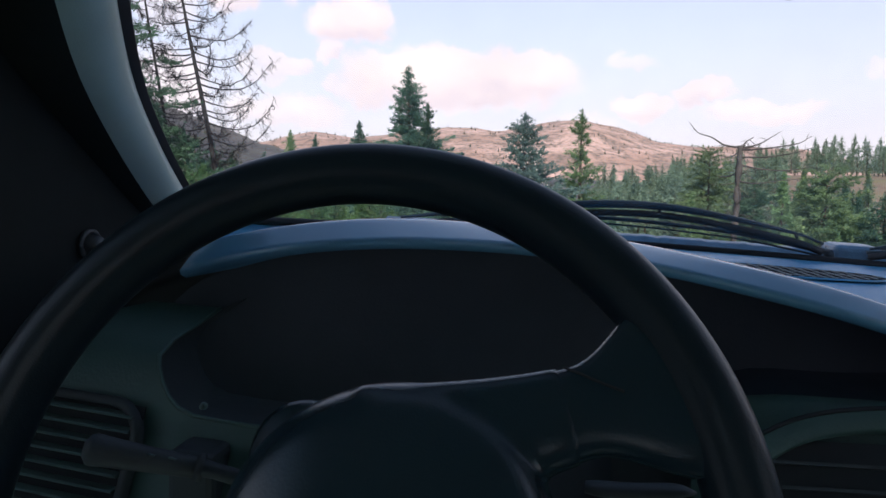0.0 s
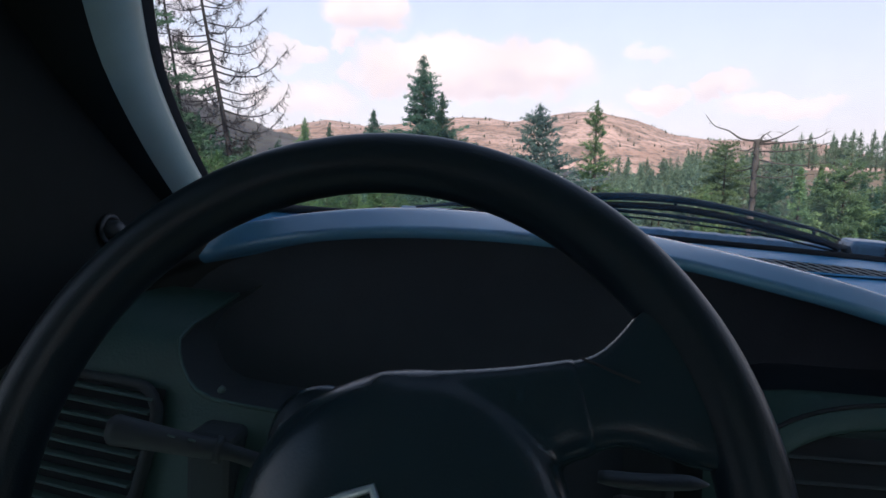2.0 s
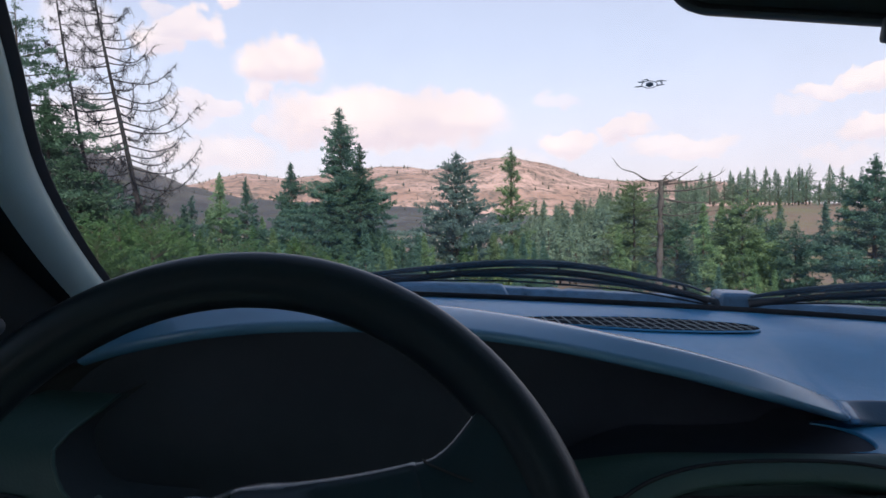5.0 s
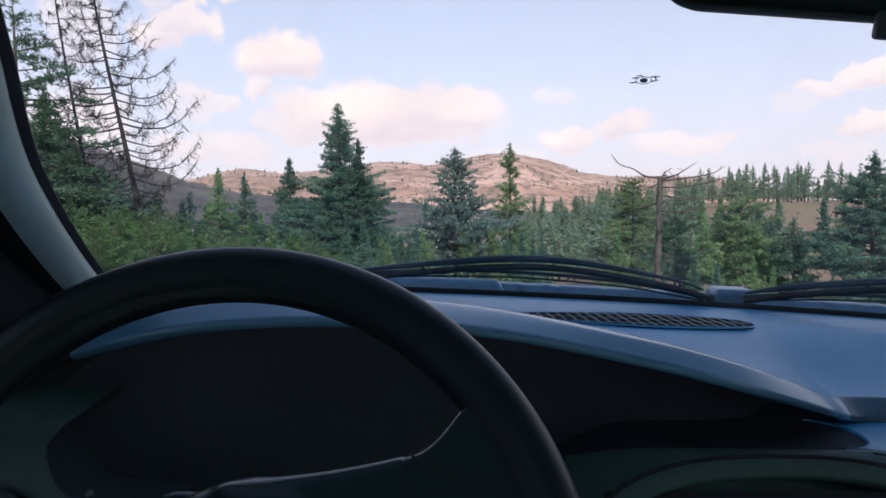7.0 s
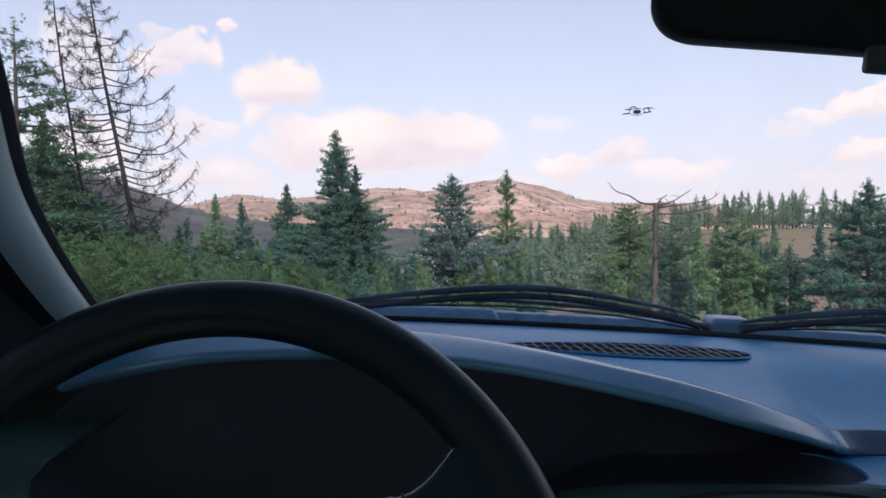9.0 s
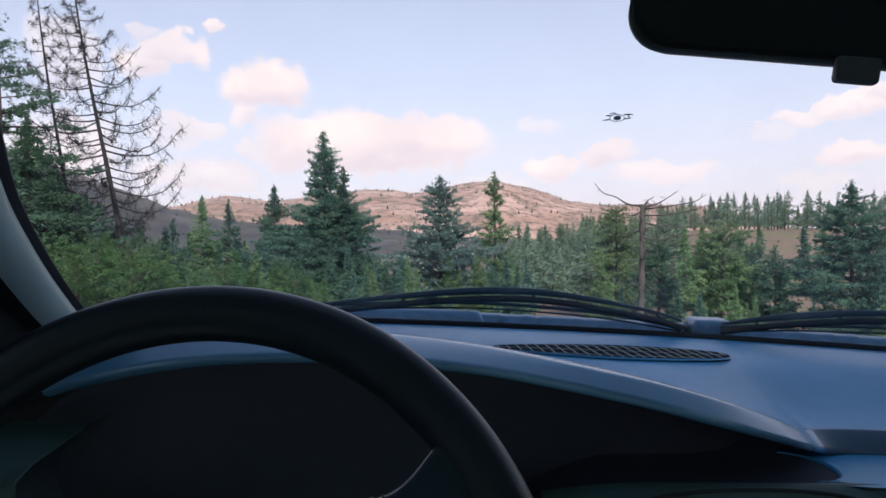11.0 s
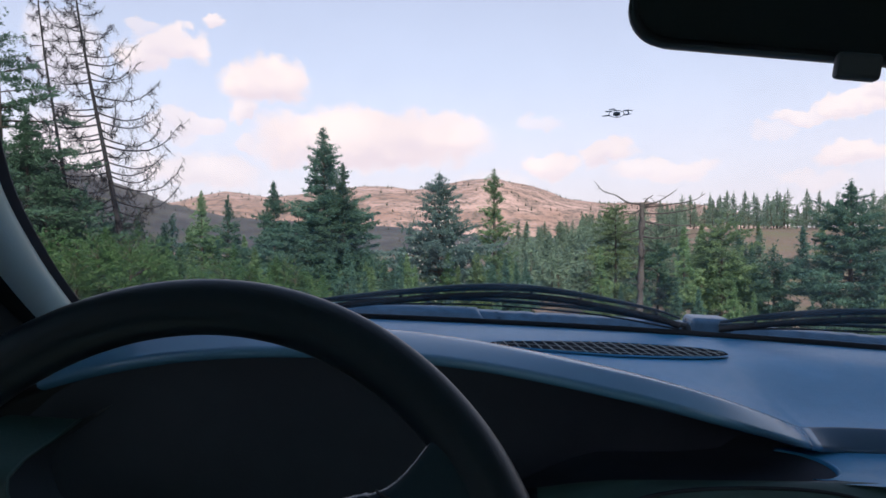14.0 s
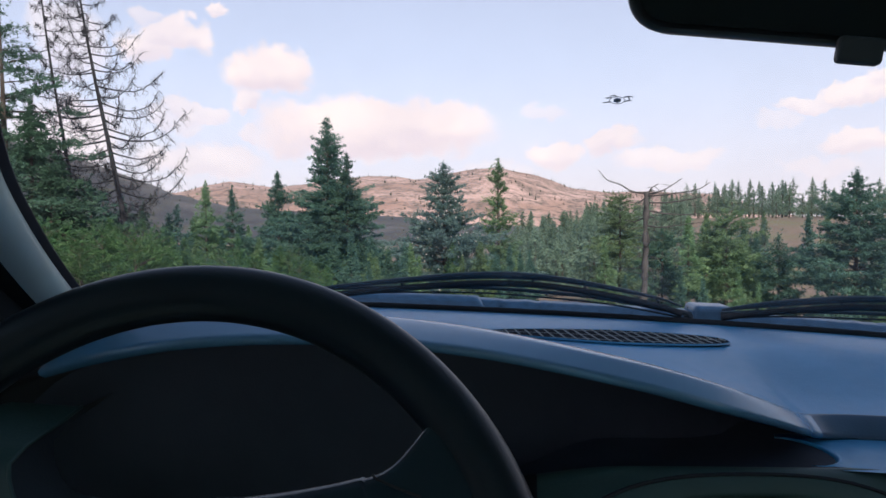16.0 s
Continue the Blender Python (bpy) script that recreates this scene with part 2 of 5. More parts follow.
def soil(k, s):
    co = k.add("ShaderNodeTexCoord").outputs["Object"]
    a = k.noise(co, 0.05, 5.0, 0.6)
    b = k.noise(co, 0.8, 6.0, 0.7)
    earth = k.mix(k.ramp(b.outputs[0], 0.3, 0.7), (0.135, 0.094, 0.075, 1), (0.26, 0.190, 0.150, 1))
    col = k.mix(k.ramp(a.outputs[0], 0.45, 0.68), earth, (0.17, 0.16, 0.085, 1))
    k.put(s.inputs["Base Color"], col)
    s.inputs["Roughness"].default_value = 0.95
    k.put(s.inputs["Normal"], k.add("ShaderNodeBump", Strength=0.6, Distance=0.15, Height=b.outputs[0]))


def hillside(k, s, low=(0.42, 0.265, 0.212, 1), high=(0.61, 0.415, 0.36, 1), rocky=(0.21, 0.155, 0.130, 1), scrub=0.8):
    """Dry grass slopes with rock bands and scattered dark scrub."""
    co = k.add("ShaderNodeTexCoord").outputs["Object"]
    a = k.noise(co, 0.004, 6.0, 0.6)
    b = k.noise(k.vec("MULTIPLY", co, (1, 0.6, 2.2)), 0.030, 8.0, 0.72, 0.3)
    c = k.add("ShaderNodeTexVoronoi", Vector=k.vec("MULTIPLY", co, (1, 0.5, 1)), Scale=0.11)
    grass = k.mix(k.ramp(a.outputs[0], 0.40, 0.60), low, high)
    rock = k.mix(k.math("MULTIPLY", k.ramp(b.outputs[0], 0.42, 0.60), 0.80), grass, rocky)
    spots = k.math("MULTIPLY", k.ramp(c.outputs["Distance"], 0.50, 0.30), k.ramp(b.outputs[0], 0.38, 0.58))
    k.put(s.inputs["Base Color"], k.mix(k.math("MULTIPLY", spots, scrub), rock, (0.085, 0.085, 0.065, 1)))
    s.inputs["Roughness"].default_value = 0.95
    k.put(s.inputs["Normal"], k.add("ShaderNodeBump", Strength=0.5, Distance=2.5, Height=b.outputs[0]))


M_SOIL = material("dry_soil", soil)
M_HILL = material("dry_hillside", hillside)
# darker, bluer copy of the hillside: a shaded slope put into colour
M_SCRUBSHADE = material("shaded_scrub_hillside", lambda k, s: hillside(k, s, (0.060, 0.062, 0.072, 1), (0.150, 0.138, 0.138, 1), (0.046, 0.047, 0.055, 1), 0.9))
M_FARWOOD = plain("far_wood", (0.055, 0.065, 0.048), 0.9, 0, 0.2, 0.05, 0.4)

# ------------------------------------------------------------------ mesh helpers
CAR = pose(0, 0, EYE, 0, 3, 0)   # the car stands on a slope and leans to its right


def mesh_of(name, verts, faces, mat, smooth=False):
    me = bpy.data.meshes.new(name)
    me.from_pydata([tuple(v) for v in verts], [], [tuple(f) for f in faces])
    if smooth:
        me.polygons.foreach_set("use_smooth", [True] * len(me.polygons))
    me.materials.append(mat)
    me.update()
    return me


def part(name, me, parent, label="", m=None):
    ob = new(name, me)
    ob.parent = parent
    if m is not None:
        ob.matrix_basis = m
    return tagged(ob, label)


def thing(name, label, category, m=None, group="", kind=""):
    ob = new(name)
    ob.empty_display_size = 0.1
    ob.matrix_world = m if m is not None else CAR
    return tagged(ob, label, category, group, kind)


def loft(rows, closed=False, caps=False):
    """Faces between rows of equally many points."""
    n = len(rows[0])
    verts = [p for r in rows for p in r]
    faces = []
    for i in range(len(rows) - 1):
        for j in range(n if closed else n - 1):
            a, b = i * n + j, i * n + (j + 1) % n
            faces.append((a, b, b + n, a + n))
    if caps and closed:
        faces.append(tuple(range(n))[::-1])
        faces.append(tuple(range((len(rows) - 1) * n, len(rows) * n)))
    return verts, faces


def join(*pieces):
    verts, faces = [], []
    for v, f in pieces:
        o = len(verts)
        verts += [Vector(p) for p in v]
        faces += [tuple(i + o for i in q) for q in f]
    return verts, faces


def tube(points, radii, sides=10, flat=1.0, caps=True):
    """A tube along points; flat squashes it along its own up axis."""
    pts = [Vector(p) for p in points]
    rows = []
    ref = Vector((0, 0, 1))
    for i, p in enumerate(pts):
        d = (pts[min(i + 1, len(pts) - 1)] - pts[max(i - 1, 0)]).normalized()
        a = d.cross(ref)
        a = a.normalized() if a.length > 1e-3 else d.orthogonal().normalized()
        b = a.cross(d)
        r = radii[i] if hasattr(radii, "__len__") else radii
        rows.append([p + a * (math.cos(t) * r) + b * (math.sin(t) * r * flat) for t in (2 * math.pi * k / sides for k in range(sides))])
    return loft(rows, True, caps)


def smooth_curve(nodes, n):
    """Catmull-Rom through a few nodes."""
    P = [Vector(p) for p in nodes]
    P = [2 * P[0] - P[1]] + P + [2 * P[-1] - P[-2]]
    out = []
    seg = len(P) - 3
    for i in range(n):
        u = i / (n - 1) * seg
        k = min(int(u), seg - 1)
        t = u - k
        a, b, c, d = P[k:k + 4]
        out.append(0.5 * (2 * b + (c - a) * t + (2 * a - 5 * b + 4 * c - d) * t * t + (3 * b - a - 3 * c + d) * t ** 3))
    return out


def box(x0, y0, z0, x1, y1, z1, bevel=0.0, segs=2):
    bm = bmesh.new()
    bmesh.ops.create_cube(bm, size=1)
    for v in bm.verts:
        v.co = Vector(((x0 + x1) / 2 + v.co.x * (x1 - x0), (y0 + y1) / 2 + v.co.y * (y1 - y0), (z0 + z1) / 2 + v.co.z * (z1 - z0)))
    if bevel:
        bmesh.ops.bevel(bm, geom=bm.edges[:], offset=bevel, segments=segs, profile=0.5, affect="EDGES")
    bm.verts.index_update()
    r = [v.co.copy() for v in bm.verts], [tuple(v.index for v in f.verts) for f in bm.faces]
    bm.free()
    return r


def moved(piece, m):
    return [m @ Vector(v) for v in piece[0]], piece[1]


def smoothstep(a, b, x):
    t = max(0.0, min(1.0, (x - a) / (b - a)))
    return t * t * (3 - 2 * t)


def interp(x, xs, ys):
    return float(np.interp(x, xs, ys))


def rounded(w, h, r, n=6):
    """Outline of a rounded rectangle, counter-clockwise."""
    out = []
    for cx, cy, a0 in ((w / 2 - r, h / 2 - r, 0), (-w / 2 + r, h / 2 - r, 90), (-w / 2 + r, -h / 2 + r, 180), (w / 2 - r, -h / 2 + r, 270)):
        for i in range(n + 1):
            a = radians(a0 + 90 * i / n)
            out.append(Vector((cx + r * math.cos(a), cy + r * math.sin(a), 0)))
    return out


# ------------------------------------------------------------------ ground and hills


def height(x, y):
    """The land: level where the car stands, then down to a valley, up to a bench at the far side."""
    d = math.hypot(x, y)
    az = math.degrees(math.atan2(x, y)) if y > 0 else (90.0 if x > 0 else -90.0)
    down = -4.2 * smoothstep(5, 34, y) - 5.0 * smoothstep(34, 110, d)
    right = smoothstep(2, 16, az)
    bench = right * smoothstep(60, 150, d) * 10.3
    bank = 5.0 * smoothstep(-14, -34, az) * smoothstep(20, 70, d) if y > 0 else 0.0
    z = down + bench + bank
    if y < 5:
        z = z * smoothstep(-10, 5, y)
    z += 0.5 * noise.noise(Vector((x * 0.06, y * 0.06, 0))) * smoothstep(6, 30, d)
    z -= 14.0 * smoothstep(220, 700, d)
    return z


def build_ground():
    rings = [0.0, 2, 4, 6, 9, 12, 16, 20, 25, 30, 36, 43, 50, 58, 67, 77, 88, 100, 113, 127, 142, 160, 180, 205, 240, 300, 400, 550, 800, 1200, 1800, 2600, 3600]
    steps = 120
    rows = []
    for r in rings:
        rows.append([(r * math.sin(2 * math.pi * i / steps), r * math.cos(2 * math.pi * i / steps), 0) for i in range(steps)])
    rows = [[(x, y, height(x, y)) for x, y, _ in row] for row in rows]
    v, f = loft(rows, True)
    ob = new("ground", mesh_of("ground", v, f, M_SOIL, True))
    tagged(ob, "brown dry soil slope falling to a valley", "ground", kind="structure")


build_ground()


def skyline(name, label, nodes, near, far, foot, mat, rough=0.25, seed=0.0):
    """A hill range: nodes are azimuth, elevation (degrees) of its crest; it rises from near to far metres."""
    az = [n[0] for n in nodes]
    el = [n[1] for n in nodes]
    rows = []
    cols = 150
    for i in range(25):
        u = i / 18.0
        row = []
        for j in range(cols + 1):
            a = az[0] + (az[-1] - az[0]) * j / cols
            e = interp(a, az, el)
            d = near + (far - near) * u
            top = EYE + far * math.tan(radians(e))
            z = foot + (top - foot) * (math.sin(min(u, 1) * math.pi / 2) ** 0.9) if u <= 1 else top - (u - 1) * 0.5 * (top - foot)
            g = noise.fractal(Vector((a * 0.35 + seed, u * 2.6, seed)), 1.0, 2.1, 5)
            z += g * rough * (top - foot) * (0.16 if u > 0.9 else 0.5) * min(1, u * 3)
            row.append((d * math.sin(radians(a)), d * math.cos(radians(a)), z))
        rows.append(row)
    v, f = loft(rows)
    ob = new(name, mesh_of(name, v, f, mat, True))
    tagged(ob, label, "hill", kind="structure")
    return rows


hill_rows = skyline("backdrop_hills", "sunlit dry brown hills on the skyline",
        [(-60, 3.0), (-42, 4.0), (-30, 2.3), (-25.8, 2.15), (-23.7, 2.7), (-21.5, 3.0), (-18.0, 2.6), (-14.3, 3.1), (-10.6, 3.45), (-7.7, 3.45), (-5.9, 3.1), (-4.9, 3.4),
         (-1.5, 3.9), (0.9, 3.98), (3.7, 3.40), (6.5, 2.4), (9.3, 2.0), (13.3, 1.95), (17, 1.8), (20, 1.1), (22, 0.3), (25, -0.2), (32, -0.2), (60, 0.5)], 900, 2100, -22, M_HILL, 0.09)
side_rows = skyline("backdrop_hill_side", "grey-brown hillside with sparse scrub, shade in its colour",
        [(-75, 9.0), (-50, 7.6), (-40, 6.4), (-33.1, 4.9), (-29.2, 3.4), (-25.8, 2.2), (-22, 1.3), (-17, 0.8), (-12, 0.55), (-8, 0.3), (-4, -0.2), (0, -0.5), (8, -0.8)], 330, 700, -18, M_SCRUBSHADE, 0.12, 3.0)


def build_far_woods():
    """Scattered pines on the hills, far too many to count."""
    pick = random.Random(3)
    verts, faces = [], []
    for rows, count, size in ((hill_rows, 1500, (3.5, 8)), (side_rows, 200, (2, 4))):
        for _ in range(count):
            u = 18 - 17.5 * pick.random() ** 2.2
            i = min(17, int(u))
            j = pick.randrange(20, len(rows[0]) - 21)
            a, b, c = (Vector(rows[i][j]), Vector(rows[i + 1][j]), Vector(rows[i][j + 1]))
            p = a + (b - a) * (u - i) + (c - a) * pick.random()
            if noise.noise(p * 0.006) < -0.12 and pick.random() < 0.8:
                continue
            h = pick.uniform(*size)
            n = len(verts)
            for k in range(5):
                t = 2 * math.pi * k / 5 + pick.random()
                verts.append(p + Vector((math.cos(t) * h * 0.24, math.sin(t) * h * 0.24, -0.6)))
            verts.append(p + Vector((pick.uniform(-0.4, 0.4), 0, h)))
            faces += [(n + k, n + (k + 1) % 5, n + 5) for k in range(5)]
    ob = new("far_woods", mesh_of("far_woods", verts, faces, M_FARWOOD))
    tagged(ob, "sparse dark pines scattered over dry hills", "woods", kind="stuff")


build_far_woods()

# ------------------------------------------------------------------ car shell
CENTRE = 0.25   # the car's middle line


def glass_y(x, z):
    return 1.0925 - 0.22 * (x - CENTRE) ** 2 - (z + 0.152) * 1.353


def base_z(x):
    """Height of the line where glass and dashboard meet."""
    return -0.152 - 0.010 * (x - 0.30)


def glass_edge(z):
    """Half width of the windshield at a height."""
    return CENTRE + sum(interp(z + 0.012 * k, [-0.16, -0.12, -0.04, 0.04, 0.085, 0.20, 0.32], [0.570, 0.567, 0.551, 0.524, 0.493, 0.43, 0.38]) for k in range(-3, 4)) / 7


shell = thing("car_body", "small dark car body with plain pale cabin lining", "car body", kind="structure")


def build_shell():
    zs = [-0.165 + 0.485 * i / 24 for i in range(25)]
    rows = [[(CENTRE + s * glass_edge(z), glass_y(CENTRE + s * glass_edge(z), z), z) for s in (2 * j / 40 - 1 for j in range(41))] for z in zs]
    v, f = loft(rows)
    pane = part("windshield", mesh_of("windshield", v, f, M_GLASS, True), shell, "clear windshield with thin dust film")
    pane.visible_shadow = False
    # black seal round the glass
    for s, nm in ((-1, "seal"), (1, "seal")):
        strip = []
        for z in zs:
            e = CENTRE + s * glass_edge(z)
            p = Vector((e, glass_y(e, z), z))
            strip.append([p + Vector((s * -0.003, -0.004, 0)), p + Vector((s * 0.010, -0.022, -0.004)), p + Vector((s * 0.022, -0.018, -0.002)), p + Vector((s * 0.035, 0.0, 0.0)), p + Vector((s * 0.004, 0.008, 0))])
        v, f = loft(strip, True, True)
        part(nm, mesh_of(nm, v, f, M_BLACK, True), shell, "black rubber windshield seal")
    # padded pillar trim beside the seal; its unlit side is coloured black
    for s in (-1, 1):
        strip = []
        for z in [-0.22] + zs:
            e = CENTRE + s * glass_edge(z)
            p = Vector((e, glass_y(e, z), z))
            sec = []
            for q in range(17):   # rounded section that turns from the glass to the driver
                t = radians(-50 + 140 * q / 16)
                sec.append((-0.009 + 0.060 * (1 - math.cos(t)), -0.050 - 0.060 * math.sin(t)))
            sec += [(0.12, -0.100), (0.13, -0.05), (0.06, 0.0)]
            strip.append([p + Vector((s * a, b, 0)) for a, b in sec])
        part("pillar_trim", mesh_of("pillar_trim", *loft([r[:12] for r in strip]), M_TRIM, True), shell, "grey-green padded pillar trim")
        part("door_seal", mesh_of("door_seal", *loft([r[11:] + r[:1] for r in strip]), M_CORNER, True), shell, "unlit side of the pillar trim, shade put into black")
    # doors with window openings, roof, rear, floor; pale linings bounce light forward
    for s in (-1, 1):
        x = CENTRE + s * 0.90
        lo, hi = sorted((x, x + s * 0.06))
        v, f = join(box(lo, -1.5, -0.95, hi, 1.05, -0.25, 0.006), box(lo, -1.5, -0.25, hi, -0.25, 0.30, 0.004), box(lo, -1.5, 0.30, hi, 0.40, 0.40, 0.004))
        part("door", mesh_of("door", v, f, M_CABIN), shell, "pale door lining that bounces light")
        g = part("side_window", mesh_of("side_window", *box((lo + hi) / 2 - 0.002, -0.25, -0.25, (lo + hi) / 2 + 0.002, 0.62, 0.30), M_SIDE), shell, "clear side window")
        g.visible_shadow = False
        # corner panel that carries the outside mirror's lever
        xi = CENTRE + s * 0.845
        lo, hi = sorted((xi, CENTRE + s * 0.90))
        side = [(0.30, -0.35), (0.90, -0.35), (0.90, -0.145), (0.62, 0.165), (0.44, 0.335), (0.30, 0.335), (0.30, -0.25)]
        v, f = loft([[(x, a, b) for a, b in side] for x in (lo, lo + 0.004, hi)], True, True)
        part("corner_panel", mesh_of("corner_panel", v, f, M_CORNER), shell, "black corner panel")
    part("roof", mesh_of("roof", *box(CENTRE - 0.96, -1.5, 0.335, CENTRE + 0.96, 0.46, 0.40, 0.01), M_LINING), shell, "pale headliner added to bounce light")
    # rear wall with its window, unseen and added to light driver-facing surfaces
    v, f = join(box(CENTRE - 0.96, -1.56, -0.95, CENTRE + 0.96, -1.5, -0.14), box(CENTRE - 0.96, -1.56, 0.29, CENTRE + 0.96, -1.5, 0.40),
                box(CENTRE - 0.96, -1.56, -0.14, CENTRE - 0.68, -1.5, 0.29), box(CENTRE + 0.68, -1.56, -0.14, CENTRE + 0.96, -1.5, 0.29))
    part("rear_wall", mesh_of("rear_wall", v, f, M_CABIN), shell, "pale rear wall lining that bounces light")
    g = part("rear_window", mesh_of("rear_window", *box(CENTRE - 0.68, -1.532, -0.14, CENTRE + 0.68, -1.528, 0.29), M_SIDE), shell, "unseen rear window added to lighten the cabin")
    g.visible_shadow = False
    part("cabin_floor", mesh_of("cabin_floor", *box(CENTRE - 0.96, -1.5, -1.0, CENTRE + 0.96, 1.15, -0.95), M_CABIN), shell)
    part("bulkhead", mesh_of("bulkhead", *box(CENTRE - 0.92, 1.10, -0.95, CENTRE + 0.92, 1.15, -0.24), M_CABIN), shell)
    # painted outer skin over roof, doors and rear
    part("roof_skin", mesh_of("roof_skin", *box(CENTRE - 0.965, -1.57, 0.403, CENTRE + 0.965, 0.465, 0.415, 0.005), M_PAINT), shell, "dark blue-grey painted roof")
    for s in (-1, 1):
        lo, hi = sorted((CENTRE + s * 0.963, CENTRE + s * 0.972))
        v, f = join(box(lo, -1.57, -1.0, hi, 1.05, -0.25), box(lo, -1.57, -0.25, hi, -0.25, 0.30), box(lo, -1.57, 0.30, hi, 0.42, 0.40))
        part("door_skin", mesh_of("door_skin", v, f, M_PAINT), shell, "dark blue-grey painted door skin")
    v, f = join(box(CENTRE - 0.96, -1.572, -1.0, CENTRE + 0.96, -1.563, -0.14), box(CENTRE - 0.96, -1.572, 0.29, CENTRE + 0.96, -1.563, 0.40),
                box(CENTRE - 0.96, -1.572, -0.14, CENTRE - 0.68, -1.563, 0.29), box(CENTRE + 0.68, -1.572, -0.14, CENTRE + 0.96, -1.563, 0.29))
    part("rear_skin", mesh_of("rear_skin", v, f, M_PAINT), shell, "dark blue-grey painted rear")
    # wheels under the body
    for s in (-1, 1):
        for y in (-1.05, 1.65):
            x = CENTRE + s * 0.76
            rings = [[Vector((x + s * a, y + r * math.cos(t), -0.99 + r * math.sin(t))) for t in (2 * math.pi * q / 32 for q in range(32))]
                     for a, r in ((-0.09, 0.19), (-0.09, 0.28), (-0.07, 0.30), (0.07, 0.30), (0.09, 0.28), (0.09, 0.19))]
            tyre = part("tyre", mesh_of("tyre", *loft(rings, True), M_BLACK, True), shell, "black rubber tyre")
            hub = [[Vector((x + s * a, y + r * math.cos(t), -0.99 + r * math.sin(t))) for t in (2 * math.pi * q / 32 for q in range(32))] for a, r in ((-0.08, 0.192), (0.08, 0.192), (0.06, 0.16), (0.075, 0.04))]
            part("rim", mesh_of("rim", *loft(hub, True, True), M_CHROME, True), tyre, "plain metal rim")
    # hood falls away ahead of the cowl
    rows = []
    for i in range(14):
        u = i / 13
        rows.append([(CENTRE + (0.88 - 0.10 * u * u) * s, 1.28 + 0.95 * u - 0.18 * s * s, -0.185 - 0.26 * u - 0.10 * u * u - 0.06 * s * s) for s in (2 * j / 20 - 1 for j in range(21))])
    v, f = loft(rows)
    part("hood", mesh_of("hood", v, f, M_PAINT, True), shell, "dark blue-grey painted hood")
    low = [[(x, y, -1.0) for x, y, _ in rows[0]], [(x, y, -1.0) for x, y, _ in rows[-1]]]
    v, f = loft([low[1], rows[-1]])
    part("nose", mesh_of("nose", v, f, M_PAINT, True), shell)
    # cowl between glass and hood
    rows = []
    for i in range(8):
        u = i / 7
        rows.append([(CENTRE + 0.86 * s, glass_y(CENTRE + 0.86 * s, -0.17) + 0.012 + 0.17 * u, -0.158 - 0.03 * u + 0.012 * math.sin(u * math.pi)) for s in (2 * j / 60 - 1 for j in range(61))])
    v, f = loft(rows)
    part("cowl", mesh_of("cowl", v, f, M_COWL, True), shell, "blue-grey cowl panel below the wipers")
    # black line where glass meets dashboard
    base = [(x, glass_y(x, -0.152) - 0.012, base_z(x)) for x in (CENTRE - 0.80 + 1.60 * j / 40 for j in range(41))]
    v, f = tube(base, 0.0065, 8)
    part("base_seal", mesh_of("base_seal", v, f, M_BLACK, True), shell, "black base seal")


build_shell()

# ------------------------------------------------------------------ dashboard
CREST = [(-0.66, 0.46, -0.36), (-0.50, 0.500, -0.235), (-0.42, 0.530, -0.158), (-0.34, 0.548, -0.120), (-0.225, 0.570, -0.0965), (-0.11, 0.594, -0.0940), (0.0, 0.600, -0.1010), (0.12, 0.592, -0.1175),
         (0.20, 0.602, -0.1362), (0.26, 0.632, -0.1572), (0.30, 0.668, -0.1742), (0.335, 0.706, -0.1885), (0.40, 0.720, -0.1898), (0.60, 0.722, -0.1890), (1.12, 0.700, -0.19)]
LIP = [(-0.66, 0.50, -0.40), (-0.50, 0.530, -0.265), (-0.42, 0.538, -0.176), (-0.34, 0.505, -0.1365), (-0.225, 0.484, -0.1050), (-0.11, 0.492, -0.0966), (0.0, 0.511, -0.1040), (0.12, 0.536, -0.1265),
       (0.20, 0.562, -0.1478), (0.26, 0.595, -0.1672), (0.30, 0.625, -0.1815), (0.340, 0.680, -0.2010), (0.40, 0.7005, -0.2095), (0.60, 0.7020, -0.2080), (1.12, 0.690, -0.21)]
dash = thing("dashboard", "dark grey-blue moulded plastic dashboard with a sweeping brow", "dashboard")


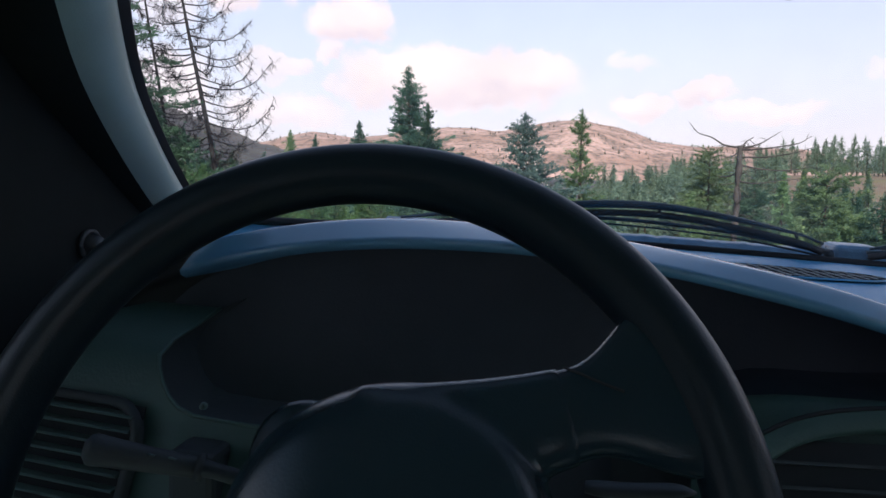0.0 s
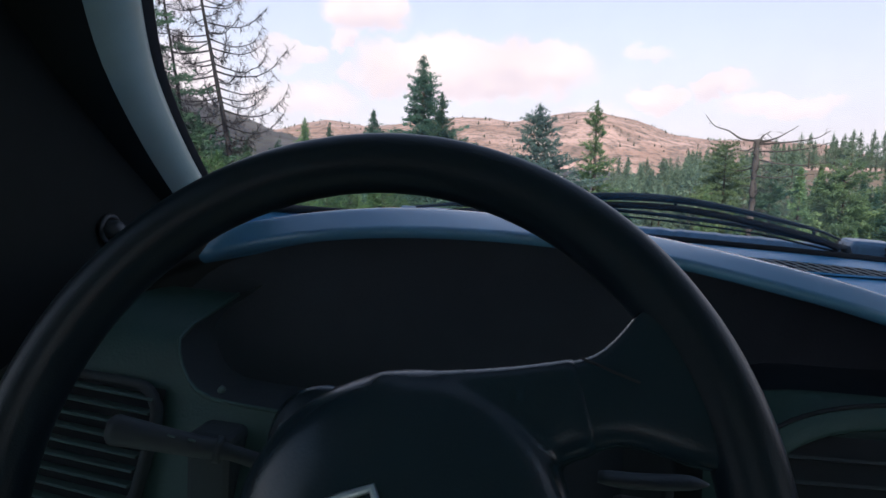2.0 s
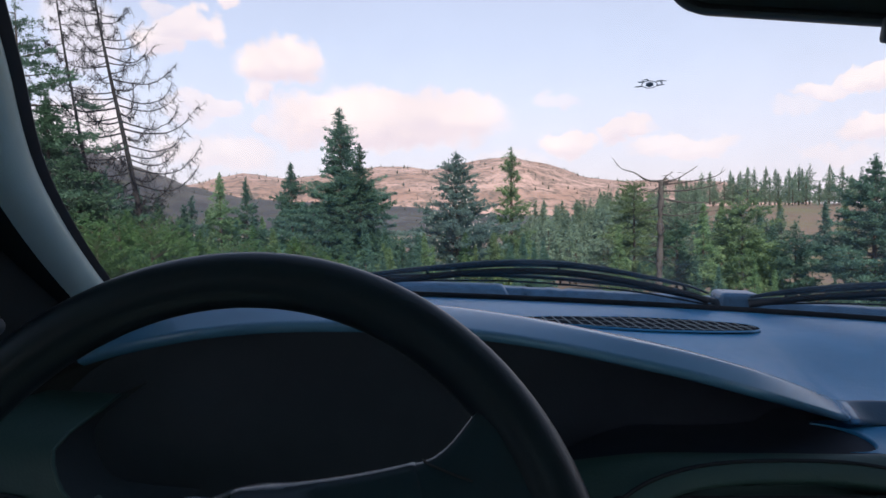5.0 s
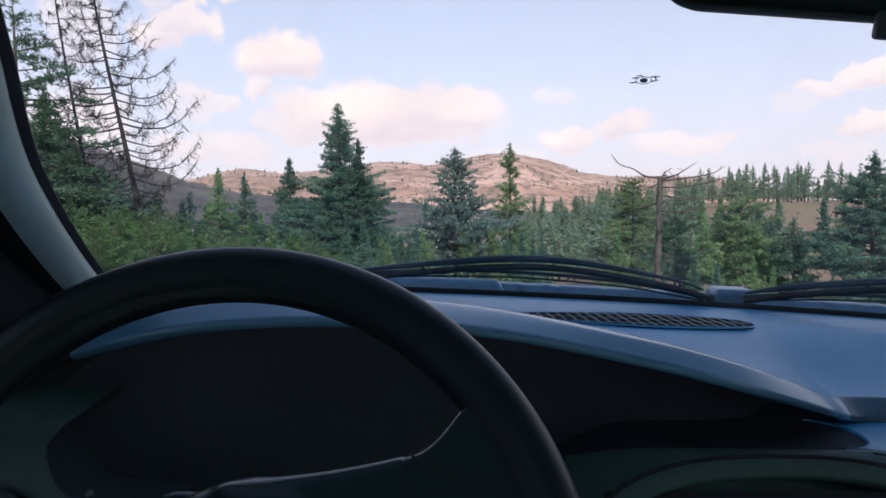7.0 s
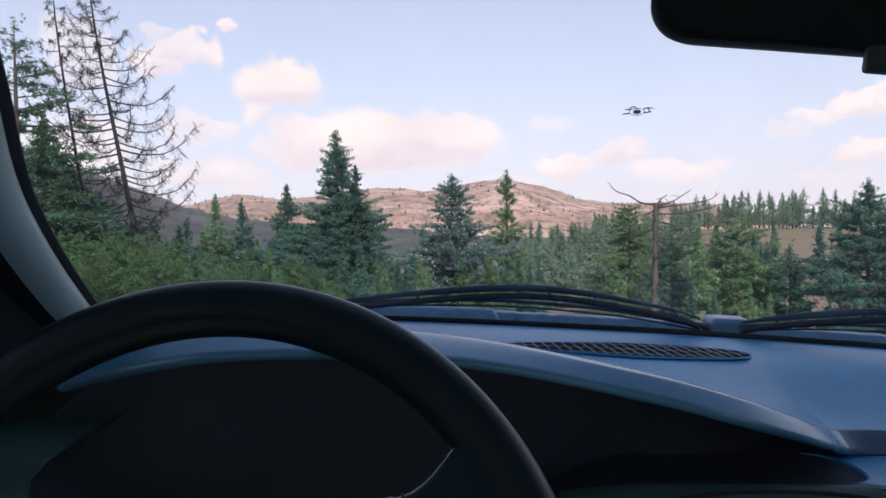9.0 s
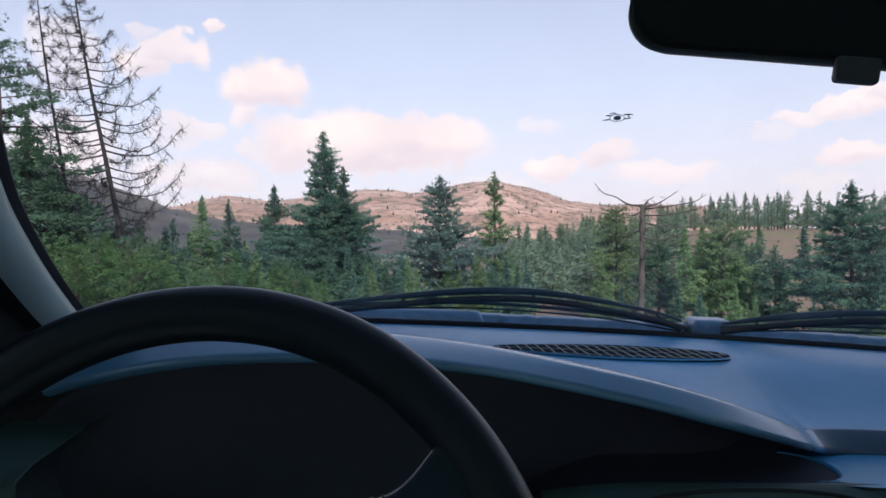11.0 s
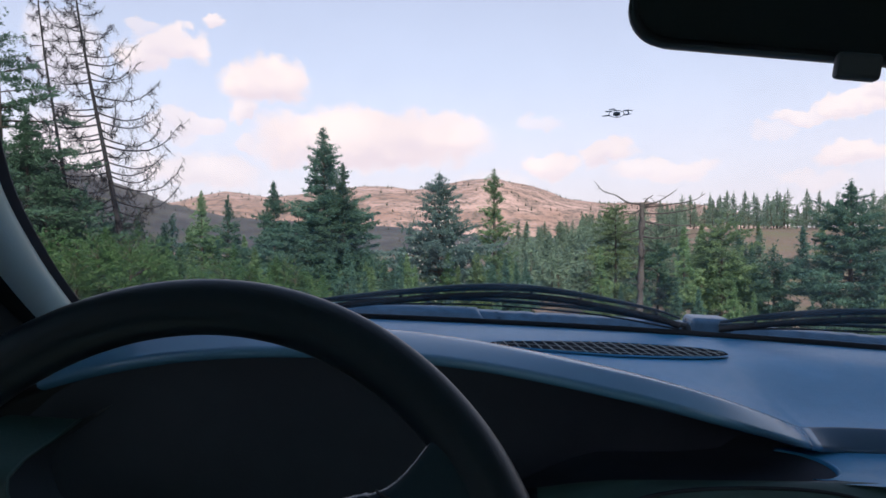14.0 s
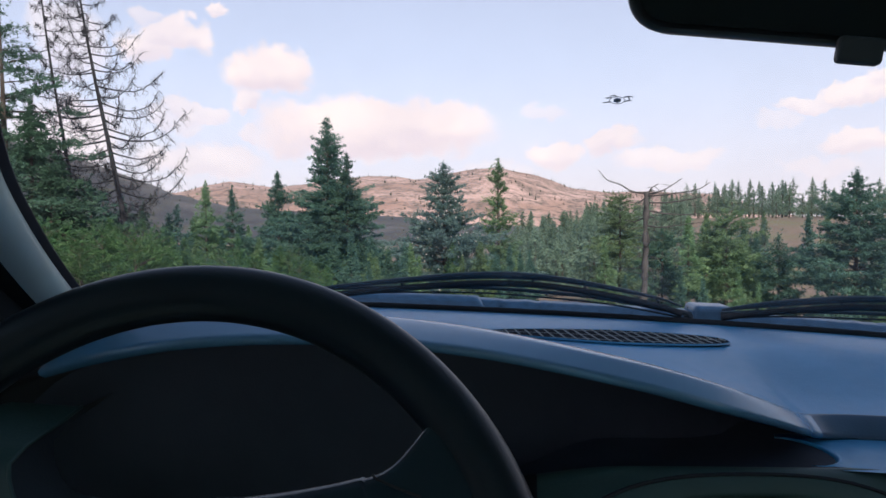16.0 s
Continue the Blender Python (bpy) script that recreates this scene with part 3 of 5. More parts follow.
def build_dash():
    n = 140
    crest, lip = smooth_curve(CREST, n), smooth_curve(LIP, n)
    # the brow's face falls steeply over the instruments
    lip = [l * interp(l.x, [-0.42, -0.34, -0.22, 0.0, 0.12, 0.20, 0.26, 0.35], [1.01, 1.07, 1.09, 1.06, 1.03, 1.015, 1.01, 1.0]) for l in lip]
    cols, brow = [], []
    for c, l in zip(crest, lip):
        x = c.x
        yb = glass_y(x, -0.152) - 0.010
        zb = base_z(x) - 0.001
        col = []
        for i in range(13):   # from the glass back to the crest
            u = i / 12
            y = yb + (c.y - yb) * u
            fall = interp(x, [-0.45, 0.0, 0.15, 0.338], [-0.153, -0.153, -0.166, -0.189])   # the top slopes to its front edge, and the brow stands up from it
            s, up = smoothstep(0.42, 1.0, u), smoothstep(0.62 if x < 0.05 else 0.74, 1.0, u)
            drop = 0.2 * smoothstep(-0.43, -0.50, x) * smoothstep(0.0, 0.2, u)
            col.append(Vector((x, y, zb - drop + (fall - zb) * s + (c.z - (0.003 if x < 0.33 else 0.0) - fall) * up)))
        # rounded crest, brow face, rounded lip and the return below it
        cols.append(col)
        face = [c + Vector((0, 0.010, -0.006)), c + Vector((0, 0.004, -0.0008))]
        flat = interp(x, [-0.40, -0.06, 0.02, 0.10, 0.20, 0.30, 0.35], [0.04, 0.06, 0.20, 0.42, 0.36, 0.27, 0.1])   # level top before the face falls away
        for u in (0.0, 0.5 * flat, flat, flat + 0.05, *(flat + (1 - flat) * k for k in (0.15, 0.3, 0.5, 0.7, 0.85, 1.0))):
            p = c.lerp(l, u)
            p.z = c.z + (l.z - c.z) * max(0.0, (u - flat) / (1 - flat)) ** 1.35
            face.append(p)
        face.append(l + Vector((0, 0.002, -0.004)))
        face.append(l + Vector((0, 0.010, -0.008)))
        face.append(l + Vector((0, 0.10, -0.012)))
        face.append(l + Vector((0, 0.16, -0.05)))
        brow.append(face)
    v, f = loft(cols)
    cut = next(i for i, c in enumerate(crest) if c.x > 0.338)
    part("top_pad", mesh_of("top_pad", v, f, M_DASH, True), dash, "dark blue-grey grained dashboard top")
    # left end of the brow: its shade is put in as a black colour
    left = next(i for i, c in enumerate(crest) if c.x > -0.348)
    part("brow_end", mesh_of("brow_end", *loft(brow[:left + 1]), M_BLACK, True), dash, "left end of the brow, shade put into black")
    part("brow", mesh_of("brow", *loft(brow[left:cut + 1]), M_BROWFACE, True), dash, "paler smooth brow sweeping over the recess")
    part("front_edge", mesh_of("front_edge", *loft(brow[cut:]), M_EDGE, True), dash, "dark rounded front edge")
    # recess under the brow: its deep shade is put into a dark colour
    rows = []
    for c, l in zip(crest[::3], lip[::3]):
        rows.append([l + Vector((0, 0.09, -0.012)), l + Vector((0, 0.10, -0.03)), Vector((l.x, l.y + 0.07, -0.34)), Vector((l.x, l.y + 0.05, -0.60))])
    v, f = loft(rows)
    part("recess", mesh_of("recess", v, f, M_RECESS, True), dash, "recess under the brow, shade put into its colour")


build_dash()

# ------------------------------------------------------------------ steering wheel
WHEEL = CAR @ pose(-0.1513, 0.31, -0.2275, -24.4, 0, 0)   # local: x right, z up in its plane, -y towards the driver
TURN = 27.0   # the wheel is turned to the left
wheel = thing("steering_wheel", "black four-spoke steering wheel turned a little", "steering wheel", WHEEL)


def build_wheel():
    R, r = 0.19, 0.0166
    rows = []
    for i in range(140):
        a = 2 * math.pi * i / 140
        d = Vector((math.cos(a), 0, math.sin(a)))
        rows.append([d * (R + r * math.cos(b)) + Vector((0, r * math.sin(b) * 1.05, 0)) for b in (2 * math.pi * k / 24 for k in range(24))])
    rows.append(rows[0])
    part("rim", mesh_of("rim", *loft(rows, True), M_WHEEL, True), wheel, "black grained rim")
    # padded hub: a rounded cushion, fuller at its middle, that runs into the spokes
    rows = []
    c = Vector((0.034, 0, -0.001))
    for i in range(22):
        u = i / 21
        ring = []
        for k in range(72):
            t = 2 * math.pi * k / 72
            q = t - radians(TURN)
            sup = (abs(math.cos(q)) ** 2.15 + abs(math.sin(q)) ** 2.15) ** (-1 / 2.15)
            base = 0.080 * sup
            # profile from the back edge round to the front face
            if u < 0.25:
                rad, n = base * (0.90 + 0.08 * u / 0.25), -0.018 + 0.03 * u / 0.25
            else:
                w = (u - 0.25) / 0.75
                rad, n = base * 0.98 * max(0.01, math.cos(w * math.pi / 2)) ** 0.75, 0.012 + 0.040 * math.sin(w * math.pi / 2) ** 0.8
            ring.append(c + Vector((rad * math.cos(t), -n, rad * math.sin(t))))
        rows.append(ring)
    cover = [loft(rows, True, True)]
    # spokes: the upper two near level with the hub, the lower two spread down
    ca, sa = math.cos(radians(TURN)), math.sin(radians(TURN))
    for k, (x0, z0, x1, z1) in enumerate(((0.040, 0.030, 0.190, 0.012), (-0.040, 0.000, -0.187, -0.025), (0.040, -0.035, 0.130, -0.138), (-0.040, -0.035, -0.130, -0.138))):
        start, end = (Vector((x * ca - z * sa, 0, x * sa + z * ca)) for x, z in ((x0, z0), (x1, z1)))
        d = (end - start).normalized()
        long = (end - start).length
        side = Vector((-d.z, 0, d.x))

        def spoke_rows(first, last, grow):
            rows = []
            for i in range(14):
                u = first + (last - first) * i / 13
                s = start + d * (long * u)
                wdt = 0.030 - 0.010 * math.sin(min(1, u * 1.15) * math.pi * 0.5) + 0.024 * smoothstep(0.62, 0.97, u)
                thk = 0.0100 + 0.0115 * (1 - u)
                bow = -0.004 * math.sin(u * math.pi)
                ring = []
                for j in range(28):   # flat face with rounded edges
                    t = 2 * math.pi * j / 28
                    cx, cy = (math.copysign(abs(f(t)) ** 0.62, f(t)) for f in (math.cos, math.sin))
                    ring.append(s + side * ((wdt + grow) * cx + bow) + Vector((0, -0.018 * (1 - u) - (thk + grow) * cy, 0)))
                rows.append(ring)
            return rows
        cover.append(loft(spoke_rows(0.0, 0.60, 0.0012), True, True))
        part("spoke", mesh_of("spoke", *loft(spoke_rows(0.50, 1.0, 0.0), True, True), M_PAD, True), wheel, "black moulded spoke")
        if k < 2:
            u = 0.615
            s = start + d * (long * u)
            line = []
            for j in range(13):
                q = j / 12
                line.append(s + d * (0.022 * q ** 1.2) + side * (0.0178 - 0.018 * q) + Vector((0, -0.0070 - 0.0150 * min(1, q * 3.0) ** 0.5, 0)))
            part("joint", mesh_of("joint", *tube(line, 0.0007, 5), M_BLACK, True), wheel, "fine dark joint line")
    hub = part("hub", mesh_of("hub", *join(*cover), M_PAD, True), wheel, "black padded horn cover that runs into the spokes")
    fuse = hub.modifiers.new("fuse", "REMESH")
    fuse.mode, fuse.voxel_size, fuse.use_smooth_shade = "VOXEL", 0.0022, True
    soften = hub.modifiers.new("soften", "SMOOTH")
    soften.factor, soften.iterations = 0.5, 14
    v, f = box(0.122, -0.020, 0.022, 0.168, -0.004, 0.036, 0.004)
    part("switch", mesh_of("switch", v, f, M_DARK), wheel, "black spoke switch")
    # badge: plain chrome frame with an oval in it
    face = pose(0.0185, -0.0512, 0.0058, 90, 0, 0) @ pose(0, 0, 0, 0, 0, TURN)
    ring = [Vector((0.0135 * sx, 0.0135 * sy, 0)) for sx, sy in ((-1, -1), (0, -1.04), (1, -1), (1.04, 0), (1, 1), (0, 1.04), (-1, 1), (-1.04, 0), (-1, -1))]
    badge = part("badge", mesh_of("badge", *moved(tube(ring, 0.0022, 6), face), M_CHROME, True), wheel, "chrome square badge frame")
    oval = [Vector((0.0085 * math.cos(t), 0.0085 * math.sin(t), 0.0)) for t in (2 * math.pi * j / 24 for j in range(25))]
    part("oval", mesh_of("oval", *moved(tube(oval, 0.0018, 6), face), M_CHROME, True), badge)
    # column shroud behind the hub
    rows = []
    for y, k, dz in ((0.028, 0.92, 0.0), (0.033, 0.98, 0.0), (0.040, 1.0, 0.0), (0.060, 1.0, -0.001), (0.075, 0.96, -0.005), (0.10, 0.86, -0.020), (0.16, 0.75, -0.055)):
        rows.append([Vector((-0.006 + p.x * k, y, 0.007 + p.y * k + dz)) for p in rounded(0.112, 0.122, 0.030, 8)])
    part("column_shroud", mesh_of("column_shroud", *loft(rows, True, True), M_PAD, True), wheel, "dark plastic column shroud")


build_wheel()


def build_stalk():
    ob = thing("indicator_stalk", "black indicator stalk beside the steering column", "stalk")
    p = smooth_curve([(-0.215, 0.415, -0.262), (-0.262, 0.405, -0.2490), (-0.279, 0.399, -0.2455), (-0.303, 0.390, -0.2400), (-0.320, 0.381, -0.2345), (-0.331, 0.376, -0.2318)], 22)
    r = [interp(i, [0, 4, 6, 9, 14, 19, 20.5, 21], [0.0056, 0.0050, 0.0066, 0.0072, 0.0086, 0.0100, 0.0085, 0.0052]) for i in range(22)]
    rows = tube(p, r, 18)
    part("arm", mesh_of("arm", *rows, M_DARK, True), ob, "black flattened arm")
    a, b = Vector(p[5]), Vector(p[6])
    part("collar", mesh_of("collar", *tube([a, b], 0.0088, 16), M_DARK, True), ob, "ribbed black collar")
    for u in (9, 11):   # moulded lines on the upper side
        part("mark", mesh_of("mark", *tube([p[u] + Vector((-0.002, -0.006, 0.0068)), p[u] + Vector((0.003, -0.006, 0.0062))], 0.0007, 6), M_SLAT, True), ob, "small pale mark")


build_stalk()


def build_wiper_stalk():
    ob = thing("wiper_stalk", "black wiper stalk beside the steering column", "stalk")
    p = smooth_curve([(-0.030, 0.402, -0.2240), (-0.012, 0.400, -0.2225), (0.008, 0.400, -0.2200), (0.020, 0.400, -0.2182), (0.0295, 0.400, -0.2178)], 12)
    part("paddle", mesh_of("paddle", *tube(p, [0.005, 0.0062, 0.0066, 0.0066, 0.0064, 0.0064, 0.0064, 0.0062, 0.0058, 0.0048, 0.0030, 0.0010], 14, 0.62), M_DARK, True), ob, "dark flattened paddle")
    part("stem", mesh_of("stem", *tube([(0.0085, 0.402, -0.222), (0.0095, 0.406, -0.240), (0.010, 0.412, -0.275)], [0.0032, 0.0036, 0.0045], 12), M_DARK, True), ob, "dark stem")


build_wiper_stalk()

# ------------------------------------------------------------------ dashboard details


def frame_ring(outer, inner, depth, back):
    """A moulded frame: outer edge, face, inner edge and the walls of the opening."""
    rows = [[p + Vector((0, 0, -back)) for p in outer], outer, [p.lerp(q, 0.15) + Vector((0, 0, 0.0015)) for p, q in zip(outer, inner)],
            [p.lerp(q, 0.85) + Vector((0, 0, 0.0015)) for p, q in zip(outer, inner)], inner, [p + Vector((0, 0, -depth)) for p in inner]]
    return loft(rows, True)


def build_defroster():
    """Long oval grille let into the dashboard top."""
    ob = thing("defroster_grille", "black lattice defroster grille let into dashboard", "grille")
    zt = -0.1511

    def settle(piece):
        """Lay a flat piece onto the sloping dashboard top."""
        return [Vector(p) + Vector((0, (p[0] - 0.327) * 0.13, base_z(p[0]) + 0.152)) for p in piece[0]], piece[1]

    # oval outline, blunt to the right, pointed to the left
    cx, cy, a, b = 0.170, 0.912, 0.157, 0.048
    def edge(t, k=1.0):
        x = math.cos(t)
        wide = b * (1 + 0.38 * x) if x < 0 else b
        y = math.copysign(abs(math.sin(t)) ** 0.75, math.sin(t)) * wide
        return Vector((cx + a * x * (1 if k == 1 else (a * 1 + (k - 1) * b) / a), cy + y * k, 0))
    n = 64
    ts = [2 * math.pi * i / n for i in range(n)]
    rim = [[edge(t, 1.025) + Vector((0, 0, zt - 0.0012)) for t in ts], [edge(t, 1.012) + Vector((0, 0, zt + 0.0004)) for t in ts], [edge(t) + Vector((0, 0, zt + 0.0010)) for t in ts], [edge(t) + Vector((0, 0, zt - 0.0005)) for t in ts]]
    part("rim", mesh_of("rim", *settle(loft(rim, True)), M_DASH, True), ob, "grey moulded rim")
    well = [[edge(t, 0.99) + Vector((0, 0, zt + 0.0004)) for t in ts], [Vector((cx, cy, zt + 0.0003)) + (edge(t, 0.99) - Vector((cx, cy, 0))) * 0.02 for t in ts]]
    part("well", mesh_of("well", *settle(loft(well, True)), M_VOID), ob, "black well")
    def span(line):
        """Stretch of a slanted line inside the oval."""
        inside = [p for p in line if (lambda d: (d.x / a) ** 2 + (abs(d.y) / (b * (1 + 0.38 * d.x / a) if d.x < 0 else b)) ** 2.6 < 0.93)(p - Vector((cx, cy, 0)))]
        return (inside[0], inside[-1]) if len(inside) > 3 else None
    def bar(p, q, w, h):
        d = (q - p).normalized()
        s = Vector((-d.y, d.x, 0)) * w / 2
        up = Vector((0, 0, zt + 0.0006))
        top = Vector((0, 0, zt + 0.0006 + h))
        return loft([[p - s + up, p - s + top, p + s + top, p + s + up], [q - s + up, q - s + top, q + s + top, q + s + up]], True, True)
    for i in range(23):   # cross bars
        x0 = cx - a + 2 * a * (i + 0.5) / 23
        s = span([Vector((x0 + (u - 0.5) * 0.016, cy + (0.5 - u) * 0.11, 0)) for u in (j / 60 for j in range(61))])
        if s:
            part("bar", mesh_of("bar", *settle(bar(s[0], s[1], 0.0016, 0.0009)), M_LATTICE), ob)
    for i in range(3):   # long bars
        y0 = cy - b + 2 * b * (i + 0.5) / 3
        s = span([Vector((cx - a * 1.02 + 2.04 * a * u, y0, 0)) for u in (j / 120 for j in range(121))])
        if s:
            part("bar", mesh_of("bar", *settle(bar(s[0], s[1], 0.0016, 0.0004)), M_LATTICE), ob)


build_defroster()


def vent_unit(name, label, m, w, h, slats, tilt, r=0.016, frame_mat=None):
    ob = thing(name, label, "air vent", m)
    outer, inner = rounded(w, h, r), rounded(w - 0.014, h - 0.014, max(0.004, r - 0.006))
    part("frame", mesh_of("frame", *frame_ring(outer, inner, 0.03, 0.006), frame_mat or M_DARK, True), ob, "black rounded frame")
    part("backing", mesh_of("backing", *box(-w / 2 + 0.004, -h / 2 + 0.004, -0.0052, w / 2 - 0.004, h / 2 - 0.004, -0.0044), M_VOID), ob)
    c, s = math.cos(radians(tilt)), math.sin(radians(tilt))
    ln, th = 0.0032, 0.0016
    sec = [(-ln, -th), (ln, -th * 0.6), (ln + 0.001, 0), (ln, th * 0.6), (-ln, th)]
    for i in range(slats):
        y = -h / 2 + 0.007 + (h - 0.014) * (i + 0.5) / slats
        rows = [[Vector((x, y + (q * c + p * s), -0.0008 + p * c - q * s)) for p, q in sec] for x in (-w / 2 + 0.008, w / 2 - 0.008)]
        part("slat", mesh_of("slat", *loft(rows, True, True), M_SLAT), ob)
    return ob


# panel round the instruments, left of the column
def panel_y(z):
    return 0.452 + (z + 0.235) * 0.45


def build_cluster():
    ob = thing("instrument_panel", "dark grey surround of unlit black instruments", "instrument panel")
    # only the outer side and the foot of the opening stand clear of the brow's shade
    hole = [Vector((x, z, 0)) for x, z in ((-0.3400, -0.181), (-0.3410, -0.186), (-0.3412, -0.192), (-0.3402, -0.199), (-0.3375, -0.208), (-0.332, -0.217),
                                             (-0.325, -0.2250), (-0.316, -0.2312), (-0.303, -0.2348), (-0.28, -0.2360), (-0.24, -0.2364))]
    outer = [Vector((-0.405, -0.181, 0)), Vector((-0.422, -0.185, 0)), Vector((-0.438, -0.193, 0)), Vector((-0.452, -0.21, 0)), Vector((-0.462, -0.25, 0)), Vector((-0.468, -0.30, 0)), Vector((-0.468, -0.36, 0)), Vector((-0.42, -0.37, 0)), Vector((-0.36, -0.37, 0)), Vector((-0.27, -0.37, 0)), Vector((-0.24, -0.37, 0))]

    def on(p, dy=0.0):
        return Vector((p.x, panel_y(p.y) + dy + 0.08 * smoothstep(-0.202, -0.181, p.y) ** 2, p.y))
    rows = [[on(p.lerp(q, u)) for p, q in zip(outer, hole)] for u in (0, 0.3, 0.6, 0.85, 1.0)]
    wall = [[on(q) for q in hole], [on(q, 0.004) for q in hole], [on(q, 0.05) for q in hole]]
    part("inner_wall", mesh_of("inner_wall", *loft(wall), M_DARK, True), ob, "dark inner wall")
    part("surround", mesh_of("surround", *loft(rows), M_DASH_LOW, True), ob, "dark grey surround")
    part("bead", mesh_of("bead", *tube([on(p, -0.001) for p in hole], 0.0016, 8), M_DASH_LOW, True), ob, "rounded bead")
    screw = [(-0.298, panel_y(-0.229) - 0.001 + 0.004 * u, -0.229) for u in (0, 0.5, 1)]
    part("reset_knob", mesh_of("reset_knob", *tube(screw, [0.0022, 0.0028, 0.0028], 12), M_SLAT, True), ob, "small grey knob")
    v, f = join(box(-0.304, 0.420, -0.305, -0.270, 0.455, -0.248, 0.005))
    part("switch_block", mesh_of("switch_block", v, f, M_DARK), ob, "black switch block")


build_cluster()
vent_unit("side_air_vent", "black horizontal-slat side air vent", CAR @ pose(-0.401, panel_y(-0.275) - 0.006, -0.2735) @ pose(0, 0, 0, 90 - 24, 0, -4), 0.132, 0.104, 9, -18, 0.028)


def build_lower_dash():
    """Shelf, fascia and the rounded centre bezel with its vents."""
    ob = thing("lower_dashboard", "dark grey lower dashboard with open shelf", "dashboard")
    rows = []
    n = 60
    for i in range(n):
        x = 0.0 + 1.12 * i / (n - 1)
        ye, ze = 0.530 + 0.235 * min(x, 0.36), -0.2005 - 0.028 * min(x, 0.36)
        yi = ye + 0.11
        row = [(x, yi + 0.02, ze + 0.02), (x, yi - 0.01, ze - 0.002), (x, ye + 0.03, ze - 0.004), (x, ye + 0.006, ze - 0.001), (x, ye, ze), (x, ye - 0.006, ze - 0.004),
               (x, ye - 0.018, ze - 0.016), (x, ye - 0.030, ze - 0.034), (x, ye - 0.05, ze - 0.08), (x, ye - 0.07, ze - 0.30)]
        back = smoothstep(0.13, -0.02, x)
        rows.append([Vector(p) + Vector((0, 0.09 * back, -0.05 * back)) for p in row])
    # shelf floor takes the dark shade colour of the recess
    part("shelf", mesh_of("shelf", *loft([r[:4] for r in rows]), M_RECESS, True), ob, "shelf floor, shade put into its colour")
    part("fascia", mesh_of("fascia", *loft([r[3:] for r in rows if r[0].x > 0.03]), M_DASH_LOW, True), ob, "dark grey moulded fascia")
    # left part of the fascia: shadow of wheel and brow put into its colour
    part("knee_panel", mesh_of("knee_panel", *loft([r[3:] for r in rows if r[0].x < 0.06]), M_VOID, True), ob, "fascia under the column, its shadow put into black")
    # level ledge with a rounded cut-out that ends the shelf
    cx, cy, rr, zl = 0.300, 0.652, 0.040, -0.2107
    arc = [radians(-90 + 180 * i / 16) for i in range(17)]
    inner = [Vector((cx + 0.95 * rr * math.cos(a), cy + rr * math.sin(a), zl)) for a in arc]
    outer = [Vector((cx + 0.080 * max(0.0, min(1.0, 1.45 * math.cos(a))), cy + 0.055 * max(-0.86, min(1.2, 1.5 * math.sin(a))), zl + 0.0005)) for a in arc]
    rows = [[p + Vector((0, 0, -0.035)) for p in inner], [p + Vector((-0.001, 0, -0.004)) for p in inner], [p + Vector((0.001, 0, 0.0006)) for p in inner], [p + Vector((0.004, 0, 0.001)) for p in inner], [p + Vector((0.006, 0, -0.0004)) for p in inner], outer]
    part("shelf_end", mesh_of("shelf_end", *loft(rows), M_DASH, True), ob, "rounded shelf end")
    v, f = loft([[Vector((x, 0.604 + 0.115 * u, zl + 0.0005)) for u in (j / 8 for j in range(9))] for x in (0.380, 0.45, 0.6, 0.9, 1.12)])
    part("passenger_ledge", mesh_of("passenger_ledge", v, f, M_DASH, True), ob, "grey ledge")
    # centre bezel
    m = pose(0.245, 0.514, -0.2735) @ pose(0, 0, 0, 90 - 30, 0, 10)
    def arch(a, b):
        return [Vector((-0.015 + a * math.copysign(abs(math.cos(t)) ** (2 / 2.6), math.cos(t)), -0.015 + b * math.copysign(abs(math.sin(t)) ** (2 / 2.6), math.sin(t)), 0)) for t in (2 * math.pi * i / 72 for i in range(72))]
    outer, inner = arch(0.172, 0.099), arch(0.153, 0.083)
    bez = part("centre_bezel", mesh_of("centre_bezel", *moved(frame_ring(outer, inner, 0.03, 0.012), m), M_DASH_LOW, True), ob, "smooth dark grey rounded bezel")
    # raised dark bead drawn as the shadow in the groove
    part("groove", mesh_of("groove", *moved(tube([p + Vector((0, 0, 0.0008)) for p in outer + outer[:1]], 0.0016, 6), m), M_VOID, True), bez, "dark bead drawn for the shadow round the bezel")
    v, f = moved(box(-0.158, -0.085, -0.012, 0.128, 0.058, -0.004), m)
    part("bezel_back", mesh_of("bezel_back", v, f, M_VOID), bez, "black backing")
    for i in range(6):
        y = -0.050 + 0.100 * (i + 0.5) / 6
        v, f = moved(box(-0.155, y - 0.0012, -0.006, 0.125, y + 0.0012, 0.001), m)
        part("slat", mesh_of("slat", v, f, M_DARK), bez, "black slat")
    v, f = moved(box(-0.005, -0.012, -0.004, 0.10, -0.0105, 0.0025), m)
    part("chrome_strip", mesh_of("chrome_strip", v, f, M_CHROME), bez, "thin bright strip")


build_lower_dash()

# ------------------------------------------------------------------ mirror, wipers, chip, mirror lever


